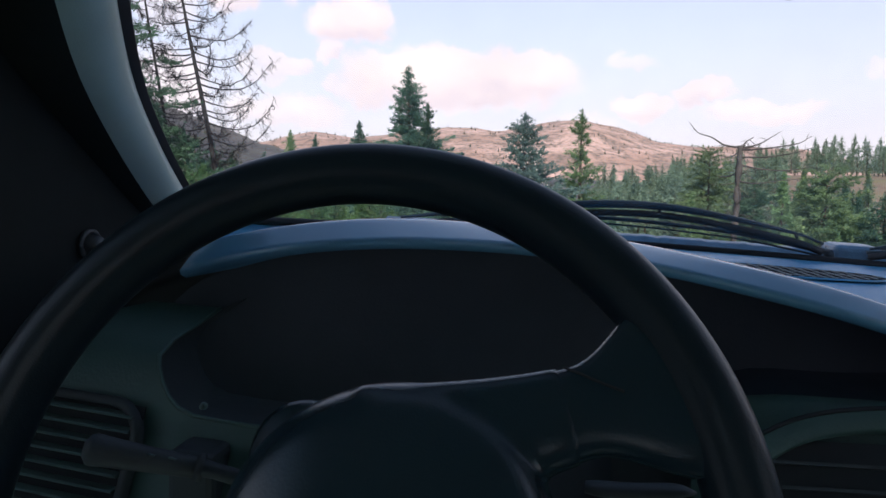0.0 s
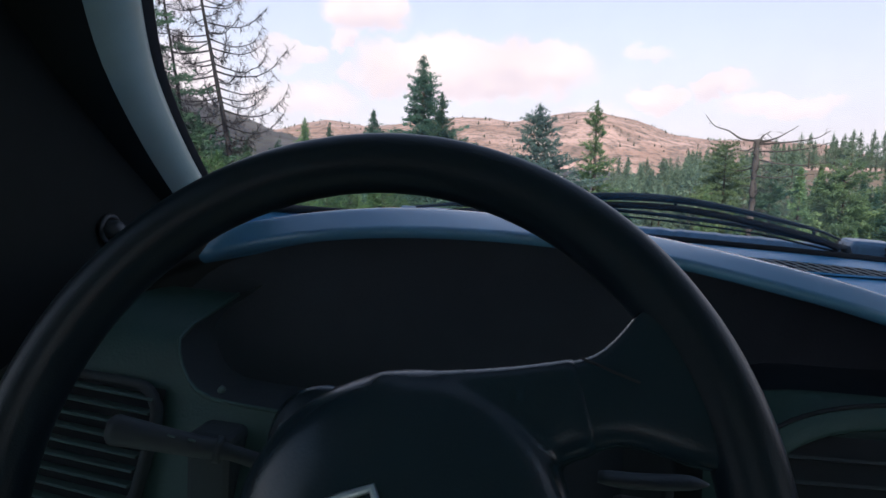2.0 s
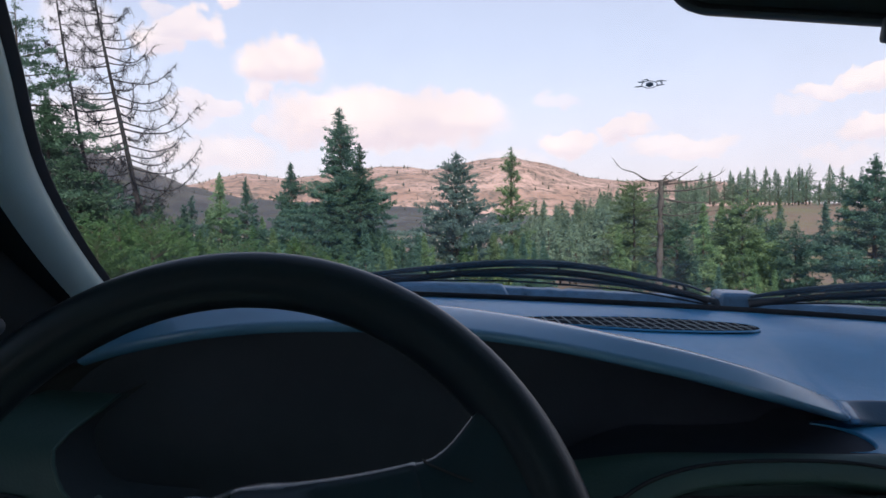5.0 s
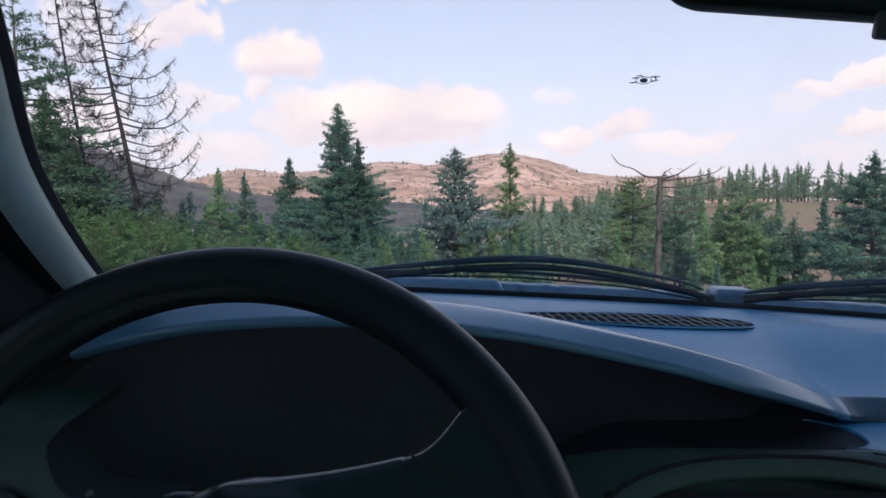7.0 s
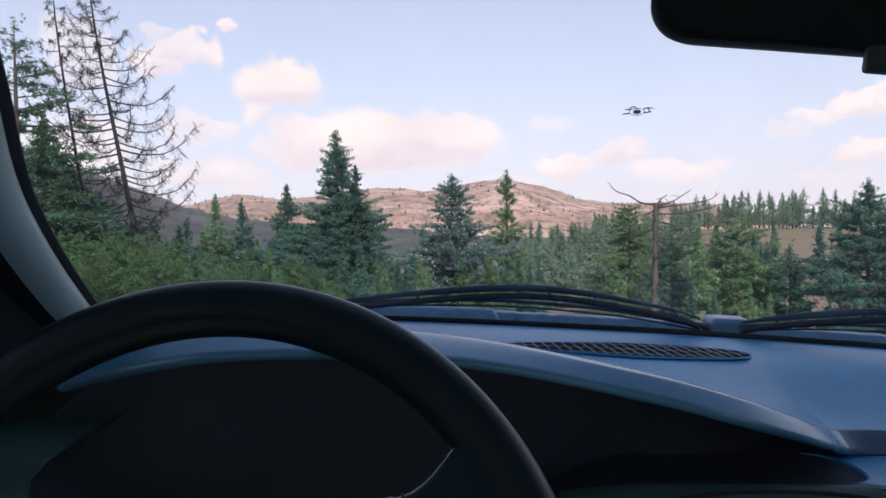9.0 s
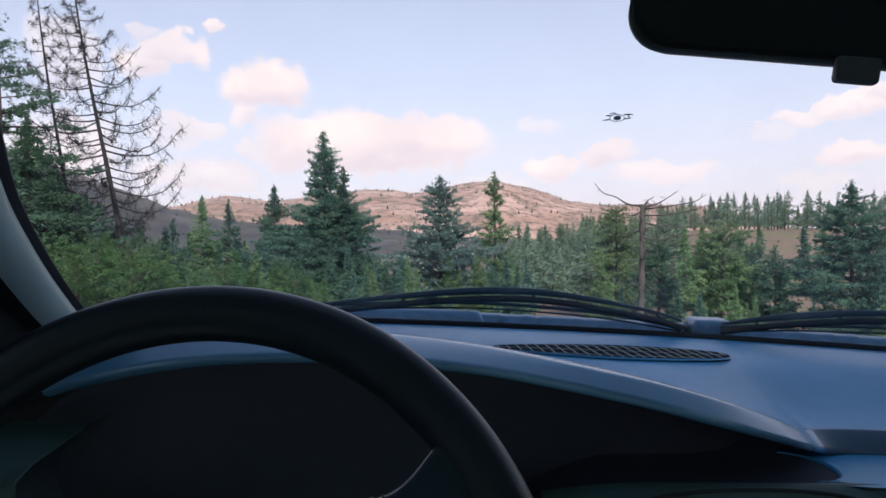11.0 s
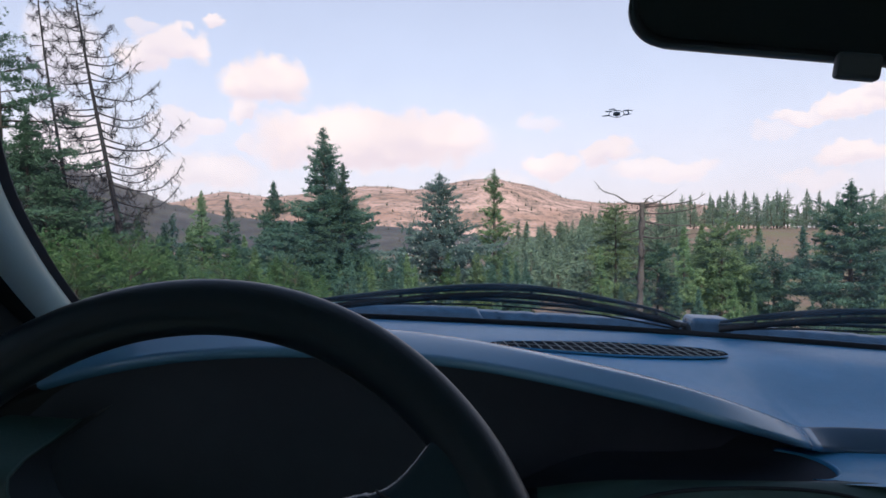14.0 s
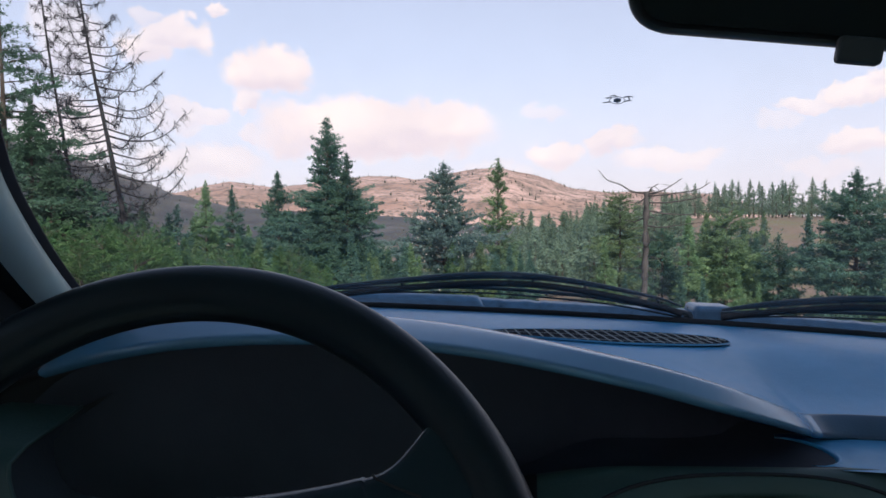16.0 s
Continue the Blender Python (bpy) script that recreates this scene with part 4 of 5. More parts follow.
def build_mirror():
    ob = thing("rear_view_mirror", "black rear-view mirror with a day-night tab", "mirror", CAR @ pose(0.238, 0.520, 0.1740, 0, 5.5, -8))
    outer = rounded(0.268, 0.072, 0.030, 10)
    turn = pose(0, 0, 0, 90, 0, 0)   # outline plane upright, facing the driver
    rows = []
    for d, k in ((0.0, 0.97), (0.003, 1.0), (-0.012, 1.0), (-0.024, 0.94), (-0.034, 0.78), (-0.038, 0.4)):
        rows.append([turn @ Vector((p.x * (k if k > 0.9 else k + 0.05), p.y * k, d)) for p in outer])
    part("housing", mesh_of("housing", *loft(rows, True, True), M_DARK, True), ob, "black plastic housing")
    v, f = [turn @ Vector((p.x * 0.955, p.y * 0.90, 0.0034)) for p in outer], [tuple(range(len(outer)))]
    part("glass", mesh_of("glass", v, f, M_MIRROR), ob, "dark mirror glass")
    v, f = moved(box(0.018, -0.010, -0.052, 0.048, 0.002, -0.033, 0.003), Matrix.Identity(4))
    part("tab", mesh_of("tab", v, f, M_DARK), ob, "black dimming tab")
    p = [Vector((0.0, 0.03, 0.01)), Vector((0, 0.05, 0.03)), Vector((0, 0.06, 0.075))]
    part("stem", mesh_of("stem", *tube(p, [0.012, 0.010, 0.016], 12), M_DARK, True), ob, "black stem")


build_mirror()


def on_glass(x, z, off=0.0):
    return Vector((x, glass_y(x, z) + off * 0.59, z + off * 0.80))


def build_wiper(label, blade, arm):
    ob = thing("windshield_wiper", label, "wiper", group="windshield wipers")
    b = smooth_curve(blade, 40)
    spine = [on_glass(x, z - 0.012, 0.014) for x, z, _ in b]
    part("bridge", mesh_of("bridge", *tube(spine, [0.0024 + 0.0046 * math.sin(math.pi * min(1, i / 33)) for i in range(40)], 8, 0.8), M_WIPER, True), ob, "black steel bridge")
    edge = [on_glass(x, z - 0.010, 0.005) for x, z, _ in smooth_curve([(x, z - 0.007, 0) for x, z, _ in blade], 40)]
    part("blade", mesh_of("blade", *tube(edge, 0.0042, 6, 1.3), M_BLACK, True), ob, "black rubber blade")
    a = smooth_curve(arm, 40)
    rod = [on_glass(x, z - 0.014, 0.018 - 0.006 * i / 39) for i, (x, z, _) in enumerate(a)]
    part("arm", mesh_of("arm", *tube(rod, [0.0034 + 0.0022 * (i / 39) ** 3 for i in range(40)], 8, 0.8), M_WIPER, True), ob, "black arm")
    lower = [p + Vector((0, -0.002, -0.008)) for p in rod]
    part("link_rod", mesh_of("link_rod", *tube(lower, 0.0016, 6), M_WIPER, True), ob, "thin rod")
    for u in (8, 20, 32):
        p, q = spine[u], edge[u]
        part("claw", mesh_of("claw", *tube([p, (p + q) / 2 + Vector((0.003, 0, 0)), q], 0.0028, 6), M_WIPER, True), ob)
    foot = rod[-1]
    part("pivot", mesh_of("pivot", *tube([foot + Vector((0.012, 0.03, -0.040)), foot + Vector((0.008, 0.016, -0.016)), foot + Vector((0.002, 0, -0.001))], [0.011, 0.010, 0.006], 12), M_WIPER, True), ob, "black pivot cap")


build_wiper("black driver-side wiper resting on the glass", [(-0.30, -0.128, 0), (-0.13, -0.102, 0), (0.01, -0.087, 0), (0.12, -0.090, 0), (0.26, -0.112, 0), (0.312, -0.127, 0)],
            [(-0.24, -0.122, 0), (-0.13, -0.114, 0), (0.0, -0.109, 0), (0.125, -0.113, 0), (0.21, -0.119, 0), (0.325, -0.136, 0)])
build_wiper("black passenger-side wiper resting on the glass", [(0.375, -0.130, 0), (0.418, -0.119, 0), (0.486, -0.106, 0), (0.564, -0.096, 0), (0.70, -0.092, 0), (0.86, -0.107, 0)],
            [(0.378, -0.138, 0), (0.46, -0.127, 0), (0.585, -0.120, 0), (0.70, -0.118, 0), (0.80, -0.123, 0), (0.92, -0.144, 0)])


def build_cowl_bits():
    """Raised cowl mouldings that show under the wipers; one block stands for a reflection."""
    ob = thing("cowl_cover", "blue-grey plastic cowl cover below windshield", "cowl")
    rows = []
    for i in range(30):
        x = -0.34 + 0.355 * i / 29
        y = glass_y(x, -0.16) + 0.03
        e = 0.030 * smoothstep(-0.012, 0.015, x)
        rows.append([Vector((x, y, -0.17)), Vector((x, y + 0.004, -0.141 - e)), Vector((x, y + 0.03, -0.134 - e)), Vector((x, y + 0.06, -0.139 - e)), Vector((x, y + 0.07, -0.18))])
    part("cover", mesh_of("cover", *loft(rows), M_COWL, True), ob, "blue-grey cover")
    # pale block modelled in place of a reflection
    v, f = box(0.345, 1.125, -0.175, 0.412, 1.19, -0.131, 0.009, 3)
    part("block", mesh_of("block", v, f, M_COWL), ob, "pale blue-grey block standing for a reflection")
    rows = []
    for i in range(90):
        x = -0.03 + 1.0 * i / 89
        y = glass_y(x, -0.16) + 0.05
        h = 0.0025 * noise.noise(Vector((x * 60, 0, 5))) - 0.004
        rows.append([Vector((x, y, -0.175)), Vector((x, y + 0.01, base_z(x) + 0.009 + h)), Vector((x, y + 0.03, base_z(x) + 0.013 + h)), Vector((x, y + 0.05, -0.18))])
    part("leaf_screen", mesh_of("leaf_screen", *loft(rows), M_COWL, True), ob, "blue-grey leaf screen")


build_cowl_bits()


def build_chip():
    ob = thing("windshield_chip", "stone chip with short cracks in windshield", "glass chip")
    c = Vector((0.1312, 0, 0.1259))
    def at(u, v):
        return on_glass(c.x + u, c.z + v, -0.0012)
    ring = [at(0.0078 * math.cos(t), 0.0029 * math.sin(t) - 0.0005) for t in (2 * math.pi * k / 28 for k in range(29))]
    part("ring", mesh_of("ring", *tube(ring, 0.00038, 6), M_CHIP, True), ob, "dark ring")
    core = [at(-0.0035, -0.0008), at(0.0, -0.0005), at(0.0035, -0.0002)]
    part("core", mesh_of("core", *tube(core, [0.0016, 0.0027, 0.0018], 8), M_CHIP, True), ob, "dark core")
    for pts in (((0.006, 0.0022), (0.011, 0.0030), (0.0160, 0.0026)), ((-0.006, 0.0016), (-0.011, 0.0010), (-0.0125, 0.0014)), ((-0.007, -0.0020), (-0.011, -0.0026), (-0.0145, -0.0030)),
                ((0.007, -0.0012), (0.011, -0.0006), (0.0150, 0.0000)), ((-0.002, 0.0026), (-0.004, 0.0036), (-0.009, 0.0026)), ((0.010, 0.0028), (0.012, 0.0010), (0.0125, -0.0005))):
        part("crack", mesh_of("crack", *tube([at(*p) for p in pts], [0.0007, 0.0007, 0.0003], 5), M_CHIP), ob)


build_chip()


def build_lever():
    ob = thing("mirror_lever", "black round lever for the outside mirror", "lever")
    c = Vector((-0.590, 0.712, -0.161))
    ring = [c + Vector((0, 0.015 * math.cos(t), 0.015 * math.sin(t))) for t in (2 * math.pi * k / 24 for k in range(25))]
    part("ring", mesh_of("ring", *tube(ring, 0.003, 6), M_DARK, True), ob, "dark ring")
    part("knob", mesh_of("knob", *tube([c + Vector((-0.01, 0, 0)), c + Vector((0.012, 0, 0)), c + Vector((0.016, 0, 0))], [0.012, 0.010, 0.006], 14), M_DARK, True), ob)


build_lever()

# ------------------------------------------------------------------ trees


def place(az, dist):
    x, y = dist * math.sin(radians(az)), dist * math.cos(radians(az))
    return Vector((x, y, height(x, y)))


def sprays(rng, centres, outs, size, per, flat=0.40, droop=0.15):
    """Needle sprays: small pointed leaves round each centre."""
    n = len(centres)
    c = np.repeat(np.asarray(centres), per, 0)
    o = np.repeat(np.asarray(outs), per, 0)
    m = len(c)
    d = o + rng.normal(0, 0.48, (m, 3)) + np.array([0, 0, -droop])
    d /= np.linalg.norm(d, axis=1)[:, None] + 1e-9
    s = np.cross(d, rng.normal(0, 1, (m, 3)))
    s /= np.linalg.norm(s, axis=1)[:, None] + 1e-9
    L = np.repeat(np.broadcast_to(np.asarray(size, float).reshape(-1, 1), (n, 1)), per, 0) * rng.uniform(0.6, 1.35, (m, 1))
    w = L * flat * rng.uniform(0.7, 1.2, (m, 1)) * 0.5
    c = c + rng.normal(0, 1, (m, 3)) * L * 0.42
    v = np.stack([c - d * L * 0.4 - s * w, c - d * L * 0.4 + s * w, c + d * L * 0.6], 1).reshape(-1, 3)
    f = np.arange(3 * m).reshape(-1, 3)
    return v, f


def conifer_mesh(seed, h, r, mat, profile, level=0.17, branches=7, step=0.14, size=0.20, per=3, bare=0.04, gap=0.12, rise=0.02, lift=0.30, lean=0.0):
    """Crown and trunk of a needle tree h metres high with crown radius r, standing at the origin."""
    rng = np.random.default_rng(seed)
    cs, os_ = [], []
    limbs = []
    z = h * bare
    wob = rng.uniform(0, 6.28)
    while z < h * 0.985:
        t = z / h
        reach = r * profile(t) * (1 + 0.16 * math.sin(z * 2.3 + wob) + 0.10 * math.sin(z * 5.1))
        for k in range(branches):
            if rng.random() < gap:
                continue
            a = rng.uniform(0, 2 * math.pi)
            L = max(0.06, reach * rng.uniform(0.38, 1.15) * (1.35 if rng.random() < 0.08 else 1.0))
            out = np.array([math.cos(a), math.sin(a), 0.0])
            up = rise + lift * t * t + rng.normal(0, 0.10)
            cnt = max(2, int(L / step))
            sag = 0.14 * (1 - t)
            zz = z + rng.normal(0, 0.9) * level
            for i in range(cnt):
                u = (0.30 + 0.70 * (i + rng.random()) / cnt) if L > 0.5 else (i + rng.random()) / cnt
                p = out * (L * u) + np.array([lean * zz, 0, zz + L * u * up - sag * L * u * u])
                side = np.array([-out[1], out[0], 0]) * rng.normal(0, 0.16 * L * (1.15 - u) + 0.02)
                cs.append(p + side)
                os_.append(out + np.array([0, 0, up - 2 * sag * u]))
            if L > 0.35:
                limbs.append((out, L, up, sag, zz))
        z += level * rng.uniform(0.7, 1.3) * (1.0 if t < 0.8 else 0.7)
    for i in range(5):
        cs.append(np.array([lean * h, 0, h * (0.965 + 0.010 * i)]))
        os_.append(np.array([0, 0, 1.5]))
    tall = np.clip(np.array([p[2] for p in cs]) / h, 0, 1)
    v, f = sprays(rng, cs, os_, 0.74 * size * (0.42 + 0.58 * np.clip((1 - tall) / 0.35, 0, 1) ** 0.6), 2 * per)
    crown = mesh_of("crown", v, f, mat)
    wood = [tube([(lean * h * u, 0, h * u) for u in (0, 0.3, 0.6, 0.85, 0.985)], [0.018 * h + 0.02, 0.014 * h, 0.009 * h, 0.004 * h, 0.004], 7)]
    for out, L, up, sag, zz in limbs[::2]:
        pts = [tuple(out * (L * u) + np.array([lean * zz, 0, zz + L * u * up - sag * L * u * u])) for u in (0, 0.5, 0.9)]
        wood.append(tube(pts, [0.012 * L + 0.006, 0.008 * L + 0.003, 0.002], 3, caps=False))
    return crown, mesh_of("trunk", *join(*wood), M_BARK)


def spire(t):
    """Narrow fir: slim tip, full below."""
    return (1 - t) ** 1.05 * (0.7 + 0.3 * smoothstep(0.0, 0.2, t)) + 0.015


def skirted(t):
    """Slim top half over a wide skirt."""
    return 0.40 * (1 - t) ** 0.6 + 0.56 * smoothstep(0.70, 0.42, t) * (1.02 - 0.6 * t) + 0.02


def full(t):
    return (1 - t) ** 0.95 * (0.75 + 0.25 * smoothstep(0, 0.2, t)) + 0.025


def roundish(t):
    return math.sqrt(max(0.0, 1 - t ** 2.2)) * (0.75 + 0.25 * smoothstep(0, 0.3, t)) + 0.04


def open_pine(t):
    return (1 - t) ** 0.85 * 0.92 + 0.11


def stand(name, label, category, meshes, at, spin=0.0, group="", scale=1.0):
    ob = thing(name, label, category, pose(*at, 0, 0, spin), group)
    ob.scale = (scale, scale, scale)
    part("trunk", meshes[1], ob)
    part("crown", meshes[0], ob)
    return ob


def rise_to(az, dist, el):
    """Foot of a tree and its height, for a top at that elevation."""
    p = place(az, dist)
    return p, EYE + dist * math.tan(radians(el)) - p.z


def specks_mesh(seed, h, r, count):
    """Small pale specks hung about the outer crown."""
    rng = np.random.default_rng(seed)
    pieces = []
    for _ in range(count):
        t = rng.uniform(0.08, 0.9)
        a, R = rng.uniform(0, 2 * math.pi), r * full(t) * rng.uniform(0.45, 0.85)
        c, l, w = Vector((R * math.cos(a), R * math.sin(a), t * h)), rng.uniform(0.05, 0.09), rng.uniform(0.020, 0.034)
        ring = [[c + Vector((w * k * math.cos(q), w * k * math.sin(q), z)) for q in (2 * math.pi * j / 5 for j in range(5))] for k, z in ((0.3, l * 0.5), (1.0, 0.1 * l), (0.2, -l * 0.5))]
        pieces.append(loft(ring, True, True))
    return mesh_of("cones", *join(*pieces), M_SPECK)


def single(name, label, category, seed, az, dist, el, half, mat, profile, cones=0, **kw):
    p, h = rise_to(az, dist, el)
    r = dist * math.tan(radians(half)) * (1.15 if profile is roundish else 1.85)
    ob = stand(name, label, category, conifer_mesh(seed, h, r, mat, profile, **kw), p)
    if cones:
        tagged(part("cones", specks_mesh(seed + 500, h, r, cones), ob, "small pale specks"), kind="stuff")


single("fir_tree", "tall dark green fir with a slim top and wide skirt", "tree", 11, -13.7, 34, 8.55, 4.0, M_FIR, skirted, level=0.10, branches=7, step=0.12, size=0.17, per=8, gap=0.10, rise=0.16)
single("fir_tree", "dark green fir standing against a taller one", "tree", 12, -12.1, 32.5, 5.6, 3.4, M_FIR, spire, level=0.10, branches=6, step=0.11, size=0.16, per=8, rise=0.16)
single("fir_tree", "small pointed green fir", "tree", 13, -17.8, 36, 4.05, 2.8, M_FIR, spire, rise=0.14, level=0.12, branches=7, step=0.11, size=0.16, per=9)
single("fir_tree", "grey-green fir with pale specks among its branches", "tree", 14, -4.0, 30, 4.85, 4.0, M_FIRBLUE, full, cones=420, rise=0.18, level=0.10, branches=7, step=0.11, size=0.15, per=9, gap=0.14)
single("pine_tree", "slender open-crowned green pine", "tree", 15, 0.6, 34, 5.05, 1.55, M_PINE, open_pine, level=0.22, branches=7, step=0.16, size=0.19, per=10, gap=0.16, rise=0.35)
single("fir_tree", "slim grey-green fir in the brush", "tree", 16, -21.4, 34, 2.85, 2.4, M_FIR, spire, level=0.17, per=9, size=0.16)
single("fir_tree", "slim yellow-green fir in the brush", "tree", 17, -23.4, 33, 3.2, 2.4, M_PINE, spire, level=0.17, per=9, size=0.16)
single("fir_tree", "dark green fir with a spreading crown", "tree", 18, 27.4, 30, 3.2, 3.8, M_FIR, full, rise=0.12, level=0.11, branches=7, step=0.11, size=0.16, per=9, gap=0.16)
single("pine_tree", "rounded green young pine", "tree", 19, 18.7, 30, 0.5, 3.1, M_PINE, roundish, level=0.17, branches=8, step=0.12, size=0.17, per=9)
single("pine_tree", "small dark green leaning pine", "tree", 20, 22.4, 29, -1.5, 1.5, M_FIR, roundish, level=0.16, branches=7, step=0.11, size=0.16, per=9)
single("pine_tree", "olive green pine beside a dead trunk", "tree", 21, 10.6, 44, 1.9, 2.4, M_PINE, roundish, level=0.22, branches=8, step=0.14, size=0.20, per=9)
single("pine_tree", "dark green pine behind a dead trunk", "tree", 22, 13.9, 34, -0.9, 2.2, M_FIRSHADE, roundish, level=0.2, branches=7, step=0.13, size=0.19, per=9)
single("fir_tree", "dark blue-green fir with ragged branches", "tree", 23, -36.9, 23, 15.2, 5.0, M_FIRSHADE, open_pine, level=0.28, branches=7, step=0.13, size=0.16, per=8, gap=0.30)
single("fir_tree", "dark green fir below a ragged one", "tree", 24, -38.0, 20, 6.0, 5.5, M_FIRSHADE, full, level=0.17, branches=8, step=0.12, size=0.16, per=9)
single("fir_tree", "dense dark green fir beside dead larches", "tree", 27, -35.3, 21, 8.6, 3.6, M_FIRSHADE, full, level=0.16, branches=8, step=0.11, size=0.16, per=9)
single("fir_tree", "dark green fir among brush", "tree", 25, -33.4, 24, 4.6, 3.0, M_FIRSHADE, full, level=0.17, branches=7, step=0.12, size=0.16, per=9)
single("pine_tree", "green pine at edge of bare slope", "tree", 26, 31.0, 32, 1.0, 2.4, M_PINE, roundish, level=0.2, branches=8, step=0.13, size=0.19, per=9)

single("fir_tree", "dark green fir under dead larches", "tree", 28, -29.4, 27, 1.9, 3.4, M_FIR, full, level=0.18, branches=7, step=0.13, size=0.16, per=7)
single("fir_tree", "dark green fir crowding dead larches", "tree", 33, -34.2, 20, 4.3, 4.6, M_FIRSHADE, full, level=0.17, branches=8, step=0.12, size=0.16, per=8)
single("fir_tree", "dark green fir before grey hillside", "tree", 34, -31.6, 24, 3.1, 4.2, M_FIR, full, level=0.18, branches=7, step=0.13, size=0.16, per=7)
single("fir_tree", "low dark green fir beside dead larches", "tree", 29, -28.0, 29, 1.6, 2.6, M_FIRSHADE, full, level=0.18, branches=7, step=0.13, size=0.16, per=7)
single("fir_tree", "low green fir in the brush", "tree", 30, -25.6, 30, 1.2, 2.4, M_FIR, full, level=0.18, branches=7, step=0.13, size=0.16, per=7)

# brush of young conifers before the car, and the stand beyond it
rng = random.Random(5)
YOUNG = [conifer_mesh(40 + i, 3.0, 1.15, M_YOUNG, roundish if i % 2 else full, level=0.13, branches=7, step=0.12, size=0.115, per=7, rise=0.4) for i in range(4)]
MID = [conifer_mesh(50 + i, 7.0, 1.8, M_PINE if i % 2 else M_FIR, full if i % 3 else spire, level=0.24, branches=7, step=0.22, size=0.32, per=6) for i in range(5)]
FAR = [conifer_mesh(60 + i, 9.0, 2.9 + 0.5 * (i % 3), M_FARHAZE, spire if i % 2 else full, level=0.42, branches=6, step=0.56, size=0.58, per=3, bare=0.16, gap=0.18) for i in range(6)]


def scatter(kinds, name, label, category, group, spots):
    """Each spot: azimuth, distance, elevation of the top."""
    first = {}
    for az, dist, el in spots:
        i = rng.randrange(len(kinds))
        p, h = rise_to(az, dist, el)
        own = max(v.co.z for v in kinds[i][0].vertices[:]) if i not in first else first[i][1]
        k = max(0.12, h / own)
        if i not in first:
            ob = stand(name, label, category, kinds[i], p, rng.uniform(0, 360), group, k)
            first[i] = (ob, own)
        else:
            ob = copy_thing(first[i][0], pose(*p, 0, 0, rng.uniform(0, 360)))
            ob.scale = (k * rng.uniform(0.9, 1.25), k * rng.uniform(0.9, 1.25), k)


# out of view to the left: added for green light through the side window
spots = [(-44 - 5 * i, rng.uniform(8, 14), rng.uniform(2, 8)) for i in range(12)]
for i in range(46):
    az = -40 + 26 * i / 45 + rng.uniform(-0.5, 0.5)
    spots.append((az, rng.uniform(11, 19), interp(az, [-40, -30, -24, -18, -14], [2.2, 0.4, -0.8, -1.6, -3.0]) + rng.uniform(-2.2, 0.7)))
scatter(YOUNG, "young_conifer", "bushy yellow-green young conifer", "young tree", "young conifers in the brush", spots)
spots = []
for i in range(26):
    spots.append((rng.uniform(-13, 1.5), rng.uniform(20, 32), rng.uniform(-3.4, -1.7)))
for i in range(40):
    az = -27 + 29 * i / 39 + rng.uniform(-0.5, 0.5)
    spots.append((az, rng.uniform(26, 46), interp(az, [-27, -18, -10, -4, 2], [0.6, -0.6, -1.2, -1.5, -1.0]) + rng.uniform(-1.6, 0.8)))
for az, d, el in ((19.6, 24, -4.2), (21.0, 26, -4.9), (17.0, 25, -4.6), (15.3, 27, -4.0), (25.0, 25, -5.4), (11.0, 30, -4.4), (29.8, 24, -3.4), (32.0, 22, -1.8), (3.2, 44, -2.6), (9.4, 40, -1.4), (17.2, 62, 0.5), (19.9, 74, 0.0), (21.3, 92, 0.5), (24.3, 84, 0.3), (20.8, 66, -0.9), (25.6, 95, 0.4), (15.9, 58, 0.2)):
    spots.append((az, d, el))
scatter(MID, "conifer", "olive and dark green conifer of the middle distance", "tree", "conifers in the valley", spots)
spots = []
for i in range(46):    # slim conifers before the ridge
    az = 1 + 13 * i / 45 + rng.uniform(-0.3, 0.3)
    spots.append((az, rng.uniform(58, 92), interp(az, [1, 6, 9, 14], [-0.6, -0.1, 0.5, 0.6]) + rng.uniform(-1.6, 0.4)))
for i in range(120):   # thick wood on the near flank of the ridge
    az = 2 + 14 * rng.random()
    d = rng.uniform(95, 190)
    spots.append((az, d, interp(az, [2, 6.5, 9.3, 13, 16], [0.5, 1.1, 1.7, 2.2, 2.5]) + rng.uniform(-1.7, 0.35) - 0.15))
for i in range(80):   # rows behind the crest
    az = 14 + 26 * rng.random()
    spots.append((az, rng.uniform(165, 205), interp(az, [13, 18.8, 22.3, 30, 40], [2.2, 2.7, 2.75, 2.3, 2.2]) + rng.uniform(-1.3, 0.45) - 0.1))
for i in range(16):    # strays on the bare slope below it
    spots.append((15 + 20 * rng.random(), rng.uniform(90, 150), rng.uniform(-1.2, 0.6)))
for i in range(18):    # clump below the crest
    az = 13.5 + 8.0 * rng.random()
    spots.append((az, rng.uniform(62, 110), rng.uniform(-1.4, 0.9)))
for i in range(34):    # front row of the crest, trunks clear of the ground
    az = 14.5 + 18 * (i + rng.random()) / 34
    spots.append((az, rng.uniform(146, 158), interp(az, [14, 19, 22.5, 24, 30, 40], [2.2, 2.75, 2.9, 2.4, 2.3, 2.2]) + rng.uniform(-1.0, 0.25)))
scatter(FAR, "ridge_conifer", "green conifer on the far ridge, haze in its colour", "tree", "conifers on the ridge", spots)


# ------------------------------------------------------------------ dead trees


